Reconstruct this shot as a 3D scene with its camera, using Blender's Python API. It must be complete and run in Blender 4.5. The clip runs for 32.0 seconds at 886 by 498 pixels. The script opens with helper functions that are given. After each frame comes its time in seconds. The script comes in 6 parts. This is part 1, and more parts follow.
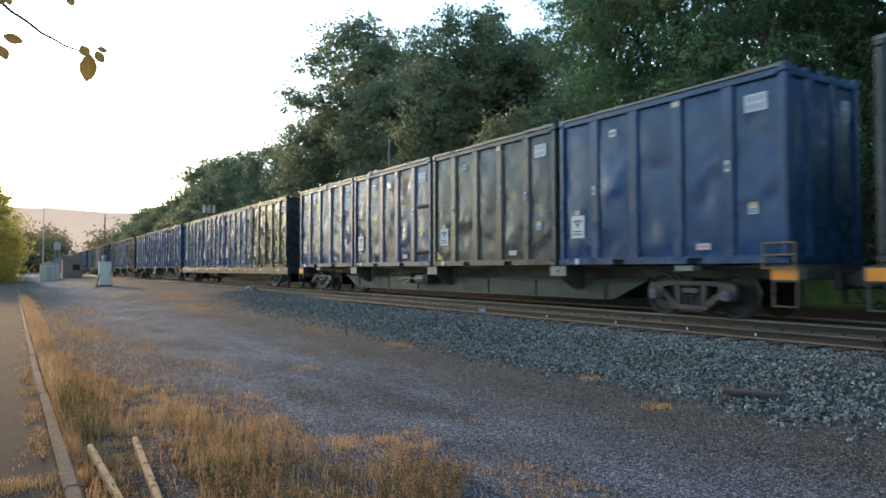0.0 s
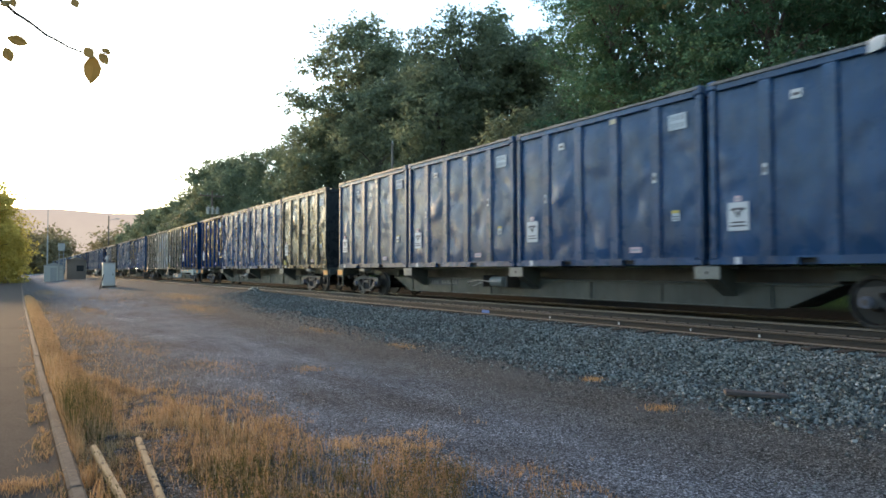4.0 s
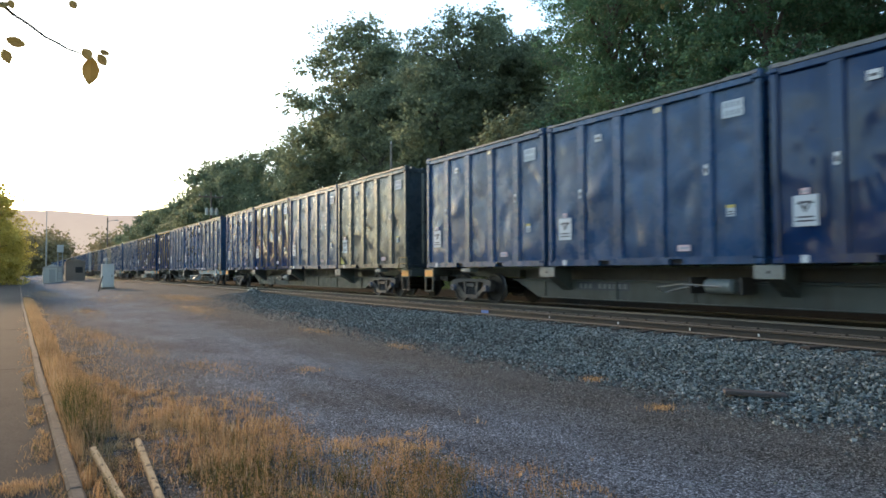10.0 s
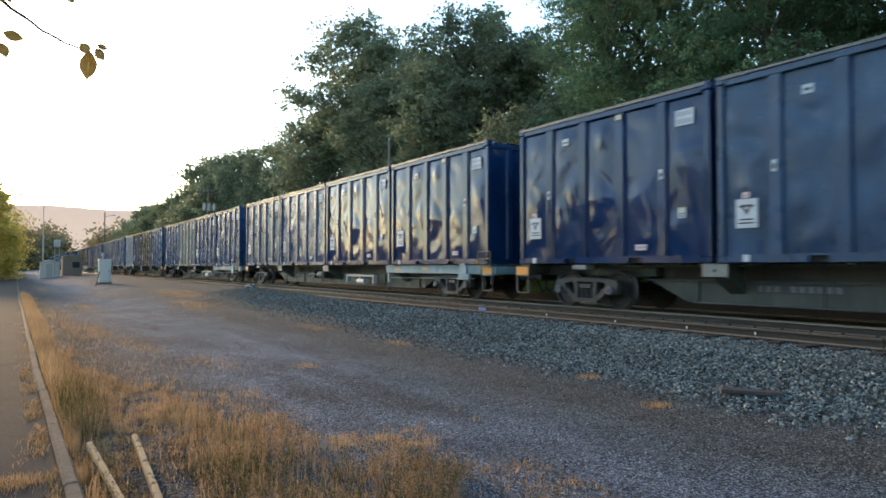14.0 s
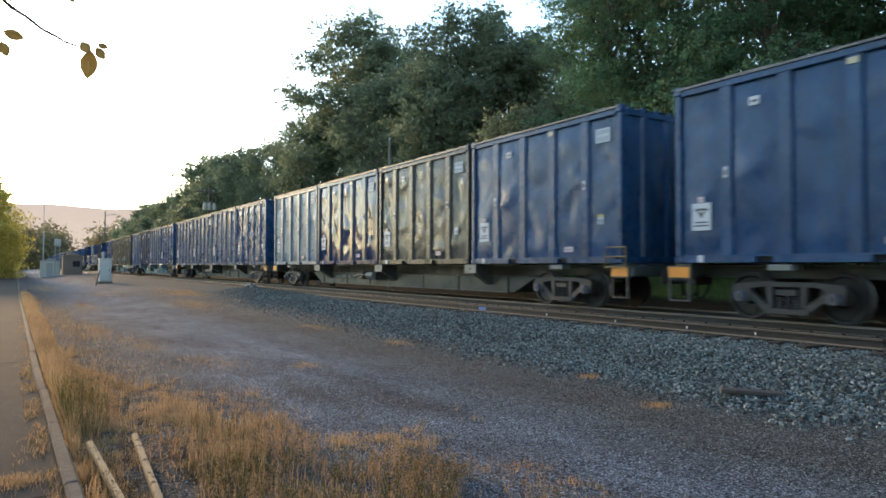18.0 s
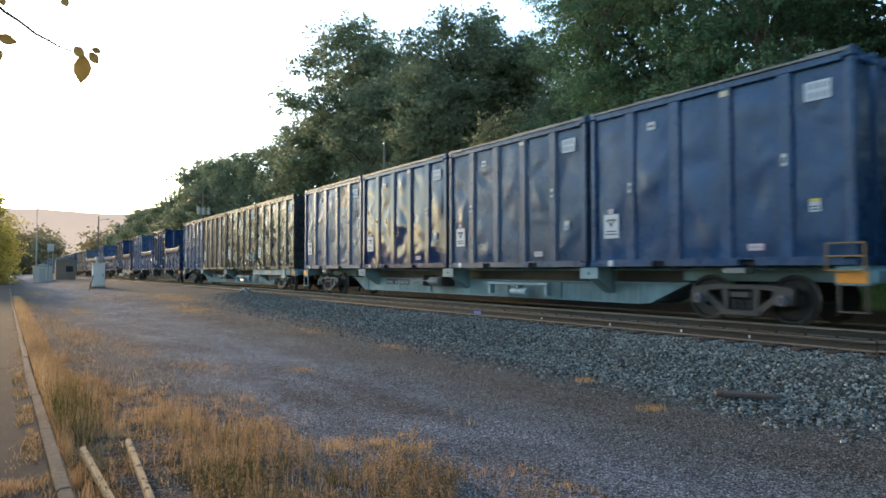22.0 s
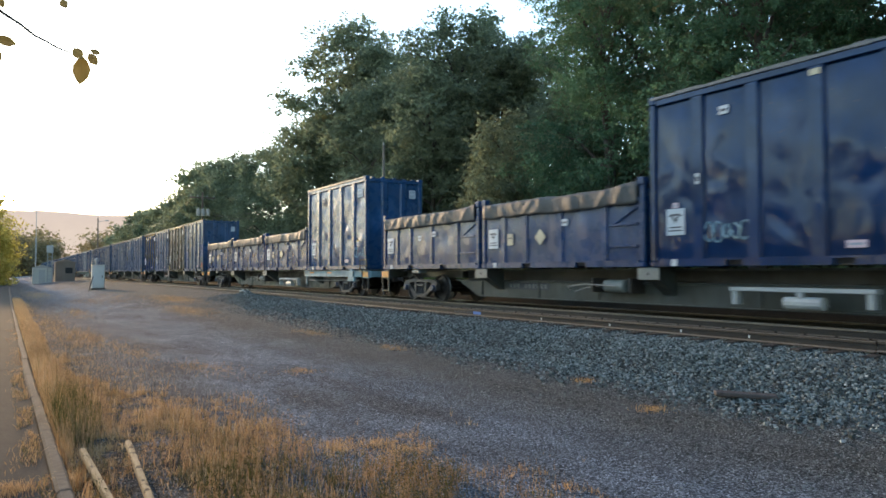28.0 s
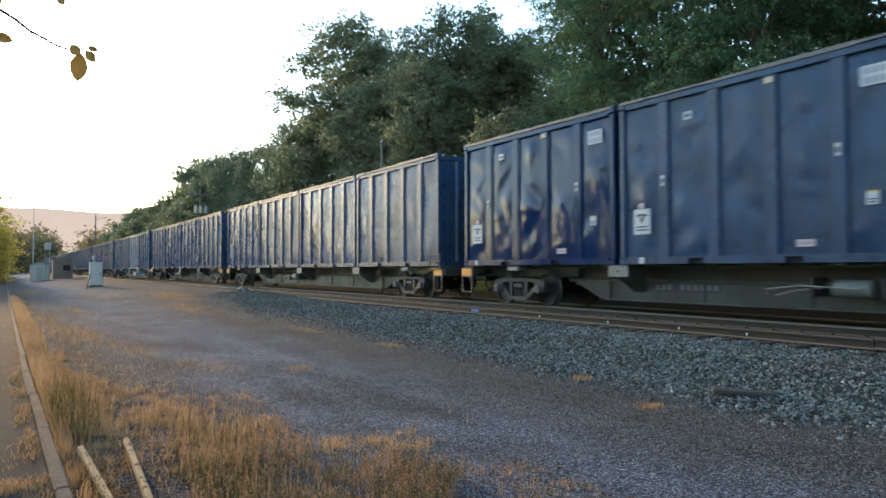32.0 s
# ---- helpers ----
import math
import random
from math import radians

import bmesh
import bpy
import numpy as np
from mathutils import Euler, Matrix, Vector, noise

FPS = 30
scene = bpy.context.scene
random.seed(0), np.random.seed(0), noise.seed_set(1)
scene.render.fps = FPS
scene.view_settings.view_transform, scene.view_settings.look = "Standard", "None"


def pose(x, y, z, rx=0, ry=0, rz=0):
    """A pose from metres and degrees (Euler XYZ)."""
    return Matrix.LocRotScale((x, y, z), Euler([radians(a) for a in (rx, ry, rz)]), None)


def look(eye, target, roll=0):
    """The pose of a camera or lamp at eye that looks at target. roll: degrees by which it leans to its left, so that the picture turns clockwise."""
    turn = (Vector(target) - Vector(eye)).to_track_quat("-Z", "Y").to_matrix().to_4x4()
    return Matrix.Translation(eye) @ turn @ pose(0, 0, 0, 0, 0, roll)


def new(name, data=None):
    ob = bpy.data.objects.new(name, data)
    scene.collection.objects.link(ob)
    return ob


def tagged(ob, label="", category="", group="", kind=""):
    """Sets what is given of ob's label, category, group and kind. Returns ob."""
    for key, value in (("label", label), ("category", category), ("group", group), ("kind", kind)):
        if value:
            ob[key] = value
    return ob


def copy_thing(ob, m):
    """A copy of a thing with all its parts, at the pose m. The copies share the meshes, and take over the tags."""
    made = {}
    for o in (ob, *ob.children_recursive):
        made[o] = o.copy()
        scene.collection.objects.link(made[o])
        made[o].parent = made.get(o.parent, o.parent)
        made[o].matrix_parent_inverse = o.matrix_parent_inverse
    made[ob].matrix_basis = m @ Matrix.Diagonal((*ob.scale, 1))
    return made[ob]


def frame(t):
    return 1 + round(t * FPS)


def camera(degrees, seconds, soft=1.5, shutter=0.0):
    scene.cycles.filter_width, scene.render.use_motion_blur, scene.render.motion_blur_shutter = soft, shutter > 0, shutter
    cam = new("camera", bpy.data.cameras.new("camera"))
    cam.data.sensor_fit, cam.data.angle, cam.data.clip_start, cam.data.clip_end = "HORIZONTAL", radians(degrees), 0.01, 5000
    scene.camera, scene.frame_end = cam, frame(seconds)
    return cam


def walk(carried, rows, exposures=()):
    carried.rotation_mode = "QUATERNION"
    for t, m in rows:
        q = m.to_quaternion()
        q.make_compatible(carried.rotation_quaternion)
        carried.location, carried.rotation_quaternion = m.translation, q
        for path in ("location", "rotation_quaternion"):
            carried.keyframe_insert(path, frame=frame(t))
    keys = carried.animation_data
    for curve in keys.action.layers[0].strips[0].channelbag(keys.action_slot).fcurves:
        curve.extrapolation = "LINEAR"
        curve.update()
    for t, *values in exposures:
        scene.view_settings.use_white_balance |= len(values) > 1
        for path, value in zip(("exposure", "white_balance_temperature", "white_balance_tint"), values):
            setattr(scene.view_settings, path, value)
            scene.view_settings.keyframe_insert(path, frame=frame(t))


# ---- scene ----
# ---------------------------------------------------------------- camera
# The eye stands beside a kerb; x is the distance across from it to the right, y runs along the track, z is up.
EYE = Vector((0.0, 0.0, 1.75))
cam = camera(66.1, 32.0, soft=1.6, shutter=0.22)
CAM = (
    (0.0, 32.15, 1.66, -0.08),
    (0.5, 32.15, 1.68, -0.05),
    (1.0, 32.11, 1.69, -0.00),
    (1.5, 32.05, 1.71, 0.03),
    (2.0, 32.01, 1.73, 0.01),
    (2.5, 31.99, 1.74, 0.00),
    (3.0, 31.97, 1.75, 0.00),
    (3.5, 31.94, 1.76, -0.04),
    (5.5, 31.78, 1.72, -0.07),
    (6.0, 31.80, 1.70, -0.08),
    (6.5, 31.85, 1.70, -0.09),
    (7.0, 31.90, 1.72, -0.08),
    (7.5, 31.93, 1.73, -0.04),
    (8.0, 31.94, 1.74, -0.07),
    (8.5, 31.96, 1.75, -0.14),
    (9.0, 31.97, 1.76, -0.20),
    (9.5, 31.97, 1.77, -0.25),
    (10.0, 31.97, 1.78, -0.25),
    (10.5, 31.96, 1.81, -0.21),
    (11.0, 31.96, 1.81, -0.17),
    (11.5, 31.98, 1.76, -0.09),
    (12.0, 32.02, 1.70, -0.05),
    (12.5, 32.06, 1.66, -0.04),
    (13.0, 32.09, 1.63, -0.01),
    (13.5, 32.13, 1.57, 0.02),
    (14.0, 32.16, 1.52, 0.05),
    (14.5, 32.18, 1.49, 0.08),
    (16.5, 32.19, 1.46, 0.09),
    (17.0, 32.18, 1.49, 0.12),
    (17.5, 32.16, 1.49, 0.13),
    (18.0, 32.14, 1.49, 0.14),
    (18.5, 32.11, 1.51, 0.19),
    (19.0, 32.11, 1.54, 0.18),
    (19.5, 32.20, 1.59, 0.13),
    (20.0, 32.34, 1.67, 0.05),
    (20.5, 32.44, 1.75, -0.03),
    (21.0, 32.49, 1.80, -0.05),
    (21.5, 32.53, 1.83, -0.02),
    (22.0, 32.58, 1.83, -0.01),
    (22.5, 32.61, 1.80, 0.01),
    (23.0, 32.64, 1.77, 0.01),
    (23.5, 32.68, 1.77, 0.00),
    (24.0, 32.70, 1.81, -0.01),
    (24.5, 32.72, 1.85, -0.04),
    (25.0, 32.72, 1.87, -0.03),
    (25.5, 32.73, 1.86, -0.00),
    (27.5, 32.61, 1.91, -0.16),
    (28.0, 32.62, 1.89, -0.14),
    (28.5, 32.65, 1.86, -0.09),
    (29.0, 32.68, 1.81, -0.04),
    (29.5, 32.71, 1.77, -0.03),
    (30.0, 32.75, 1.73, -0.09),
    (30.5, 32.79, 1.70, -0.18),
    (31.0, 32.81, 1.69, -0.22),
    (31.5, 32.80, 1.68, -0.18),
    (32.0, 32.77, 1.67, -0.13),
)



def aim(turn, rise, lean):
    """A camera pose: degrees to the right of the track's line, degrees upward, degrees of roll."""
    a, b = radians(turn), radians(rise)
    way = Vector((math.sin(a) * math.cos(b), math.cos(a) * math.cos(b), math.sin(b)))
    return look(EYE, EYE + way * 10, lean)


walk(cam, [(t, aim(a, b, c)) for t, a, b, c in CAM], exposures=[(0.0, 2.10, 6750, 9), (11.0, 2.11, 6750, 9), (12.0, 2.22, 6750, 9), (13.0, 2.11, 6750, 9),
      (25.0, 2.11, 6750, 9), (28.0, 2.16, 6750, 9), (29.0, 2.18, 6750, 9), (30.0, 2.30, 6750, 9), (31.0, 2.22, 6750, 9), (32.0, 2.13, 6750, 9)])

# ---------------------------------------------------------------- light
SUN_AZ, SUN_EL = -4.0, 10.5            # degrees from the track's line, degrees up
world = bpy.data.worlds.new("sky")
scene.world = world
world.use_nodes = True
wn = world.node_tree.nodes
sky = wn.new("ShaderNodeTexSky")
sky.sky_type = "NISHITA"
sky.sun_disc = False
sky.sun_elevation = radians(SUN_EL)
sky.sun_rotation = radians(SUN_AZ)
sky.altitude = 100
sky.air_density, sky.dust_density, sky.ozone_density = 1.0, 0.35, 1.5
wn["Background"].inputs["Strength"].default_value = 0.15
world.node_tree.links.new(sky.outputs[0], wn["Background"].inputs[0])
lamp = bpy.data.lights.new("sun", "SUN")
lamp.energy, lamp.angle, lamp.color = 0.92, radians(3.0), (1.0, 0.66, 0.35)
sun = new("sun", lamp)
a, b = radians(SUN_AZ), radians(SUN_EL)
way = Vector((math.sin(a) * math.cos(b), math.cos(a) * math.cos(b), math.sin(b)))
sun.matrix_world = look(way * 50, (0, 0, 0))

# ---------------------------------------------------------------- materials


class Nodes:
    """Short hand for a node material."""

    def __init__(self, name):
        self.m = bpy.data.materials.new(name)
        self.m.use_nodes = True
        self.t = self.m.node_tree
        self.b = self.t.nodes["Principled BSDF"]

    def n(self, kind, **k):
        node = self.t.nodes.new("ShaderNode" + kind)
        for key, value in k.items():
            node.inputs[key.replace("_", " ")].default_value = value
        return node

    def l(self, a, b):
        self.t.links.new(a, b)

    def coords(self, shift=True):
        tc = self.n("TexCoord")
        if not shift:
            return tc.outputs["Object"]
        info = self.n("ObjectInfo")
        mul = self.n("Math")
        mul.operation = "MULTIPLY"
        mul.inputs[1].default_value = 61.0
        self.l(info.outputs["Random"], mul.inputs[0])
        add = self.n("VectorMath")
        self.l(tc.outputs["Object"], add.inputs[0])
        self.l(mul.outputs[0], add.inputs[1])
        return add.outputs[0]

    def noise(self, vec, scale, detail=4.0, rough=0.55, stretch=None):
        if stretch:
            mp = self.n("Mapping")
            mp.inputs["Scale"].default_value = stretch
            self.l(vec, mp.inputs["Vector"])
            vec = mp.outputs[0]
        t = self.n("TexNoise", Scale=scale, Detail=detail, Roughness=rough)
        self.l(vec, t.inputs["Vector"])
        return t.outputs["Fac"]

    def ramp(self, fac, stops):
        r = self.n("ValToRGB")
        while len(r.color_ramp.elements) < len(stops):
            r.color_ramp.elements.new(0.5)
        for e, (p, c) in zip(r.color_ramp.elements, stops):
            e.position = p
            e.color = (*c, 1) if len(c) == 3 else c
        self.l(fac, r.inputs[0])
        return r.outputs[0]

    def mix(self, fac, a, b):
        x = self.n("Mix")
        x.data_type = "RGBA"
        for value, sock in ((fac, x.inputs[0]), (a, x.inputs[6]), (b, x.inputs[7])):
            if isinstance(value, (int, float)):
                sock.default_value = value
            elif isinstance(value, tuple):
                sock.default_value = (*value, 1)
            else:
                self.l(value, sock)
        return x.outputs[2]

    def bump(self, height, strength, dist=0.02):
        bn = self.n("Bump", Strength=strength, Distance=dist)
        self.l(height, bn.inputs["Height"])
        self.l(bn.outputs[0], self.b.inputs["Normal"])

    def done(self, color, rough=0.6, metal=0.0, spec=0.5):
        if isinstance(color, tuple):
            self.b.inputs["Base Color"].default_value = (*color, 1)
        else:
            self.l(color, self.b.inputs["Base Color"])
        if isinstance(rough, (int, float)):
            self.b.inputs["Roughness"].default_value = rough
        else:
            self.l(rough, self.b.inputs["Roughness"])
        self.b.inputs["Metallic"].default_value = metal
        self.b.inputs["Specular IOR Level"].default_value = spec
        return self.m


def tone(c, k):
    return tuple(min(1.0, v * k) for v in c)


def paint(name, color, grime=0.5, rough=0.21, patches=(), dirt=(0.062, 0.060, 0.058)):
    """Worn container paint with streaks, chalky fading and, where given, patches of another colour (y0, y1, z0, z1, colour)."""
    g = Nodes(name)
    vec = g.coords()
    col = g.mix(g.ramp(g.noise(vec, 0.9, 3), [(0.35, (0, 0, 0)), (0.7, (1, 1, 1))]), tone(color, 0.75), tone(color, 1.25))
    for y0, y1, z0, z1, c in patches:
        tc = g.n("TexCoord")
        sep = g.n("SeparateXYZ")
        g.l(tc.outputs["Object"], sep.inputs[0])
        total = None
        for axis, lo, hi in (("Y", y0, y1), ("Z", z0, z1)):
            cmp_ = g.n("Math")
            cmp_.operation = "COMPARE"
            cmp_.inputs[1].default_value = (lo + hi) / 2
            cmp_.inputs[2].default_value = (hi - lo) / 2
            g.l(sep.outputs[axis], cmp_.inputs[0])
            if total is None:
                total = cmp_.outputs[0]
            else:
                m = g.n("Math")
                m.operation = "MULTIPLY"
                g.l(total, m.inputs[0])
                g.l(cmp_.outputs[0], m.inputs[1])
                total = m.outputs[0]
        blotch = g.mix(g.ramp(g.noise(vec, 4.0, 6, 0.7, (1, 2.2, 0.5)), [(0.3, (0, 0, 0)), (0.7, (1, 1, 1))]), tone(c, 0.35), tone(c, 1.25))
        worn = g.ramp(g.noise(vec, 2.6, 6, 0.75, (1, 1.6, 0.7)), [(0.36, (0, 0, 0)), (0.46, (1, 1, 1))])
        m = g.n("Math")
        m.operation = "MULTIPLY"
        g.l(total, m.inputs[0])
        g.l(worn, m.inputs[1])
        col = g.mix(m.outputs[0], col, blotch)
    streak = g.ramp(g.noise(vec, 2.2, 5, 0.6, (1, 3.0, 0.25)), [(0.48, (0, 0, 0)), (0.75, (grime, grime, grime))])
    col = g.mix(streak, col, dirt)
    chalk = g.ramp(g.noise(vec, 1.3, 6, 0.65), [(0.55, (0, 0, 0)), (0.85, (0.3, 0.3, 0.3))])
    col = g.mix(chalk, col, tone(tuple(v + 0.008 for v in color), 2.2))
    speck = g.ramp(g.noise(vec, 14.0, 3), [(0.68, (0, 0, 0)), (0.75, (0.5, 0.5, 0.5))])
    col = g.mix(speck, col, (0.11, 0.06, 0.035))
    rg = g.ramp(g.noise(vec, 3.0, 4), [(0.3, (rough * 0.6,) * 3), (0.75, (rough * 1.5,) * 3)])
    g.bump(g.noise(vec, 3.4, 4, 0.5, (1, 1.3, 0.8)), 0.22, 0.03)
    return g.done(col, rg, 0.0, 0.34)


def plain(name, color, rough=0.6, metal=0.0, scale=6.0, vary=0.3, bump=0.15, spec=0.5):
    """A plain surface with variation at two scales and fine relief."""
    g = Nodes(name)
    vec = g.coords()
    big = g.mix(g.noise(vec, scale * 0.2, 3), tone(color, 1 - vary), tone(color, 1 + vary))
    col = g.mix(g.ramp(g.noise(vec, scale * 2.5, 4), [(0.4, (0, 0, 0)), (0.7, (0.6, 0.6, 0.6))]), big, tone(color, 1 - vary))
    if bump:
        g.bump(g.noise(vec, scale * 4, 4), bump)
    return g.done(col, rough, metal, spec)


BLUE, NAVY, SLATE = (0.014, 0.055, 0.134), (0.004, 0.025, 0.084), (0.024, 0.061, 0.124)
PALE, OLIVE, GREY = (0.11, 0.165, 0.22), (0.026, 0.031, 0.034), (0.032, 0.043, 0.051)
MAROON, RUST, SAGE = (0.033, 0.029, 0.031), (0.20, 0.08, 0.035), (0.115, 0.135, 0.135)
PAINTS = {
    "blue": paint("paint_blue", BLUE, 0.3, 0.29),
    "navy": paint("paint_navy", NAVY, 0.15, 0.14),
    "deep": paint("paint_deep_blue", (0.006, 0.036, 0.112), 0.3, 0.3),
    "slate": paint("paint_slate", SLATE, 0.45, 0.33),
    "pale": paint("paint_pale_blue", PALE, 0.4, 0.34),
    "olive": paint("paint_olive_black", OLIVE, 0.4, 0.28),
    "grey": paint("paint_grey", GREY, 0.45, 0.3),
    "maroon": paint("paint_maroon", MAROON, 0.5, 0.45),
    "sage": paint("paint_sage_grey", SAGE, 0.6, 0.5),
    "rusty": paint("paint_blue_with_rust", (0.012, 0.040, 0.098), 0.35, 0.26, [(-1.6, -0.85, 2.25, 3.4, RUST)]),
    "rusted": paint("paint_blue_with_rust_top", BLUE, 0.4, 0.34, [(-1.6, -0.85, 2.6, 3.4, RUST)]),
    "scorched": paint("paint_olive_with_rust", OLIVE, 0.5, 0.4, [(-1.0, -0.3, 0.3, 1.3, RUST)]),
    "patched": paint("paint_patched", (0.169, 0.205, 0.203), 0.4, 0.42,
                     [(1.98, 2.95, 0.4, 3.3, (0.270, 0.223, 0.162)), (0.75, 1.70, 1.75, 2.7, (0.135, 0.203, 0.290)), (0.75, 1.70, 2.7, 3.4, (0.257, 0.223, 0.176)),
                      (0.80, 1.66, 1.32, 1.75, (0.311, 0.189, 0.101)), (0.75, 1.70, 0.2, 1.3, (0.230, 0.227, 0.189)), (-0.46, 0.46, 2.1, 3.4, (0.121, 0.189, 0.290)),
                      (-0.46, 0.46, 0.9, 2.1, (0.216, 0.209, 0.176)), (-1.70, -0.75, 1.2, 3.4, (0.121, 0.182, 0.270)), (-2.9, -2.45, 1.9, 2.6, (0.108, 0.203, 0.419)),
                      (-2.9, -1.98, 0.2, 1.1, (0.121, 0.196, 0.311)), (-1.70, -0.46, 0.2, 1.0, (0.135, 0.189, 0.270))]),
    "worn": paint("paint_worn_pale", (0.085, 0.110, 0.134), 0.5, 0.42,
                  [(-2.95, -1.98, 2.55, 3.45, (0.20, 0.23, 0.25)), (-2.95, -1.98, 1.05, 1.92, (0.022, 0.065, 0.20)), (1.98, 2.95, 0.14, 1.5, (0.020, 0.060, 0.20)),
                   (1.98, 2.6, 2.75, 3.1, (0.24, 0.25, 0.25)), (0.75, 1.70, 0.9, 2.6, (0.075, 0.072, 0.066)), (-0.45, 0.45, 1.9, 3.0, (0.070, 0.066, 0.062)),
                   (-1.7, -0.75, 0.3, 2.2, (0.045, 0.085, 0.14)), (-0.7, -0.5, 2.9, 3.4, (0.16, 0.05, 0.045))]),
}
M_LIP = plain("worn_edge", (0.12, 0.125, 0.13), 0.5, 0.2, 6, 0.5, 0.2)
# Near-black stands for shade inside recesses; also hose rubber and a window.
M_DARK = plain("dark_recess", (0.008, 0.008, 0.009), 0.8, 0, 6, 0.2, 0)
M_WHITE = plain("placard_white", (0.48, 0.52, 0.56), 0.5, 0, 8, 0.12, 0)
M_YELLOW = plain("label_yellow", (0.55, 0.43, 0.10), 0.5, 0, 8, 0.15, 0)
M_PINK = plain("label_pink", (0.62, 0.45, 0.47), 0.5, 0, 8, 0.12, 0)
M_HANDRAIL = plain("handrail_yellow", (0.22, 0.145, 0.05), 0.6, 0, 8, 0.3, 0.1)
M_PRINT = plain("faded_print", (0.30, 0.33, 0.38), 0.6, 0, 8, 0.2, 0)
M_CREAM = plain("label_cream", (0.46, 0.41, 0.29), 0.5, 0, 8, 0.15, 0)
# Bed between the rails: oil stain and the train's shade in one near-black.
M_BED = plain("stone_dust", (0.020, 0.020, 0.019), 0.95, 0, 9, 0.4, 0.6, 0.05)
M_DUST = plain("ballast_fines", (0.088, 0.094, 0.090), 0.95, 0, 14, 0.45, 0.7, 0.05)
M_INK = plain("ink", (0.03, 0.035, 0.05), 0.6, 0, 8, 0.1, 0)
M_ORANGE = plain("reflector_orange", (0.66, 0.25, 0.03), 0.4, 0, 8, 0.15, 0)
M_TARP = plain("tarp", (0.062, 0.061, 0.060), 0.6, 0, 4, 0.5, 0.4)
M_RAG = plain("torn_liner", (0.55, 0.55, 0.55), 0.8, 0, 5, 0.2, 0.3)
M_SPINE = paint("car_grey_green", (0.052, 0.061, 0.057), 0.7, 0.5, dirt=(0.035, 0.032, 0.028))
M_SKY = paint("car_pale_blue", (0.15, 0.26, 0.30), 0.6, 0.5, dirt=(0.05, 0.06, 0.06))
M_FLAT = paint("car_dark_brown", (0.05, 0.046, 0.042), 0.6, 0.6)
M_TANK = plain("tank_grey_green", (0.15, 0.17, 0.165), 0.55, 0, 5, 0.35, 0.15)
M_RACK = plain("pale_rack_paint", (0.34, 0.37, 0.37), 0.55, 0, 6, 0.3, 0.15)
M_PLATE = plain("worn_bracket_plate", (0.16, 0.18, 0.17), 0.55, 0, 6, 0.4, 0.2)
# Bogie steel and wheel colours are darkened for the shade under the cars.
M_STEEL = plain("cast_steel", (0.056, 0.051, 0.048), 0.6, 0.3, 6, 0.4, 0.3)
M_WHEEL = plain("wheel_steel", (0.018, 0.016, 0.015), 0.6, 0.3, 5, 0.4, 0.2)
M_TREAD = plain("worn_tread", (0.13, 0.12, 0.115), 0.45, 0.7, 5, 0.2, 0.05)
M_CAP = plain("bearing_cap_blue", (0.08, 0.095, 0.135), 0.5, 0, 6, 0.3, 0.1)
M_RAIL = plain("rusty_rail", (0.030, 0.024, 0.019), 0.7, 0.2, 7, 0.35, 0.3)
M_NEWRAIL = plain("brown_rail", (0.058, 0.045, 0.034), 0.65, 0.2, 7, 0.3, 0.25)
M_HEAD = plain("rail_head", (0.42, 0.40, 0.38), 0.3, 0.9, 5, 0.2, 0.05)
M_TAN = plain("dull_rail_head", (0.19, 0.155, 0.12), 0.55, 0.2, 7, 0.2, 0.1)
# Sleeper wood is darkened further for the shade under the train.
M_TIE = plain("weathered_tie", (0.022, 0.019, 0.017), 0.9, 0, 5, 0.4, 0.6)
M_BOARD = plain("weathered_plank", (0.085, 0.070, 0.064), 0.85, 0, 9, 0.35, 0.4, 0.2)
M_CONC = plain("concrete", (0.135, 0.106, 0.083), 0.9, 0, 7, 0.5, 0.5, 0.1)
M_POLE = plain("pole_wood", (0.13, 0.10, 0.08), 0.9, 0, 4, 0.3, 0.4)
M_GREYPOLE = plain("bleached_pole", (0.15, 0.135, 0.118), 0.85, 0, 4, 0.25, 0.3)
M_GALV = plain("galvanised", (0.30, 0.30, 0.29), 0.5, 0.4, 5, 0.15, 0.1)
# Cabinet paint is dulled and warmed, shed boards lightened, to stand for haze.
M_CAB = plain("cabinet_paint", (0.43, 0.41, 0.37), 0.55, 0, 3, 0.12, 0.05)
M_SHED = plain("shed_boards", (0.16, 0.13, 0.105), 0.85, 0, 3, 0.3, 0.3)
M_WIRE = plain("wire", (0.03, 0.03, 0.03), 0.6, 0, 5, 0.1, 0)
M_REDMARK = plain("red_spray", (0.42, 0.07, 0.06), 0.6, 0, 8, 0.3, 0)
M_BLUEMARK = plain("blue_marker_paint", (0.05, 0.16, 0.5), 0.5, 0, 8, 0.2, 0)


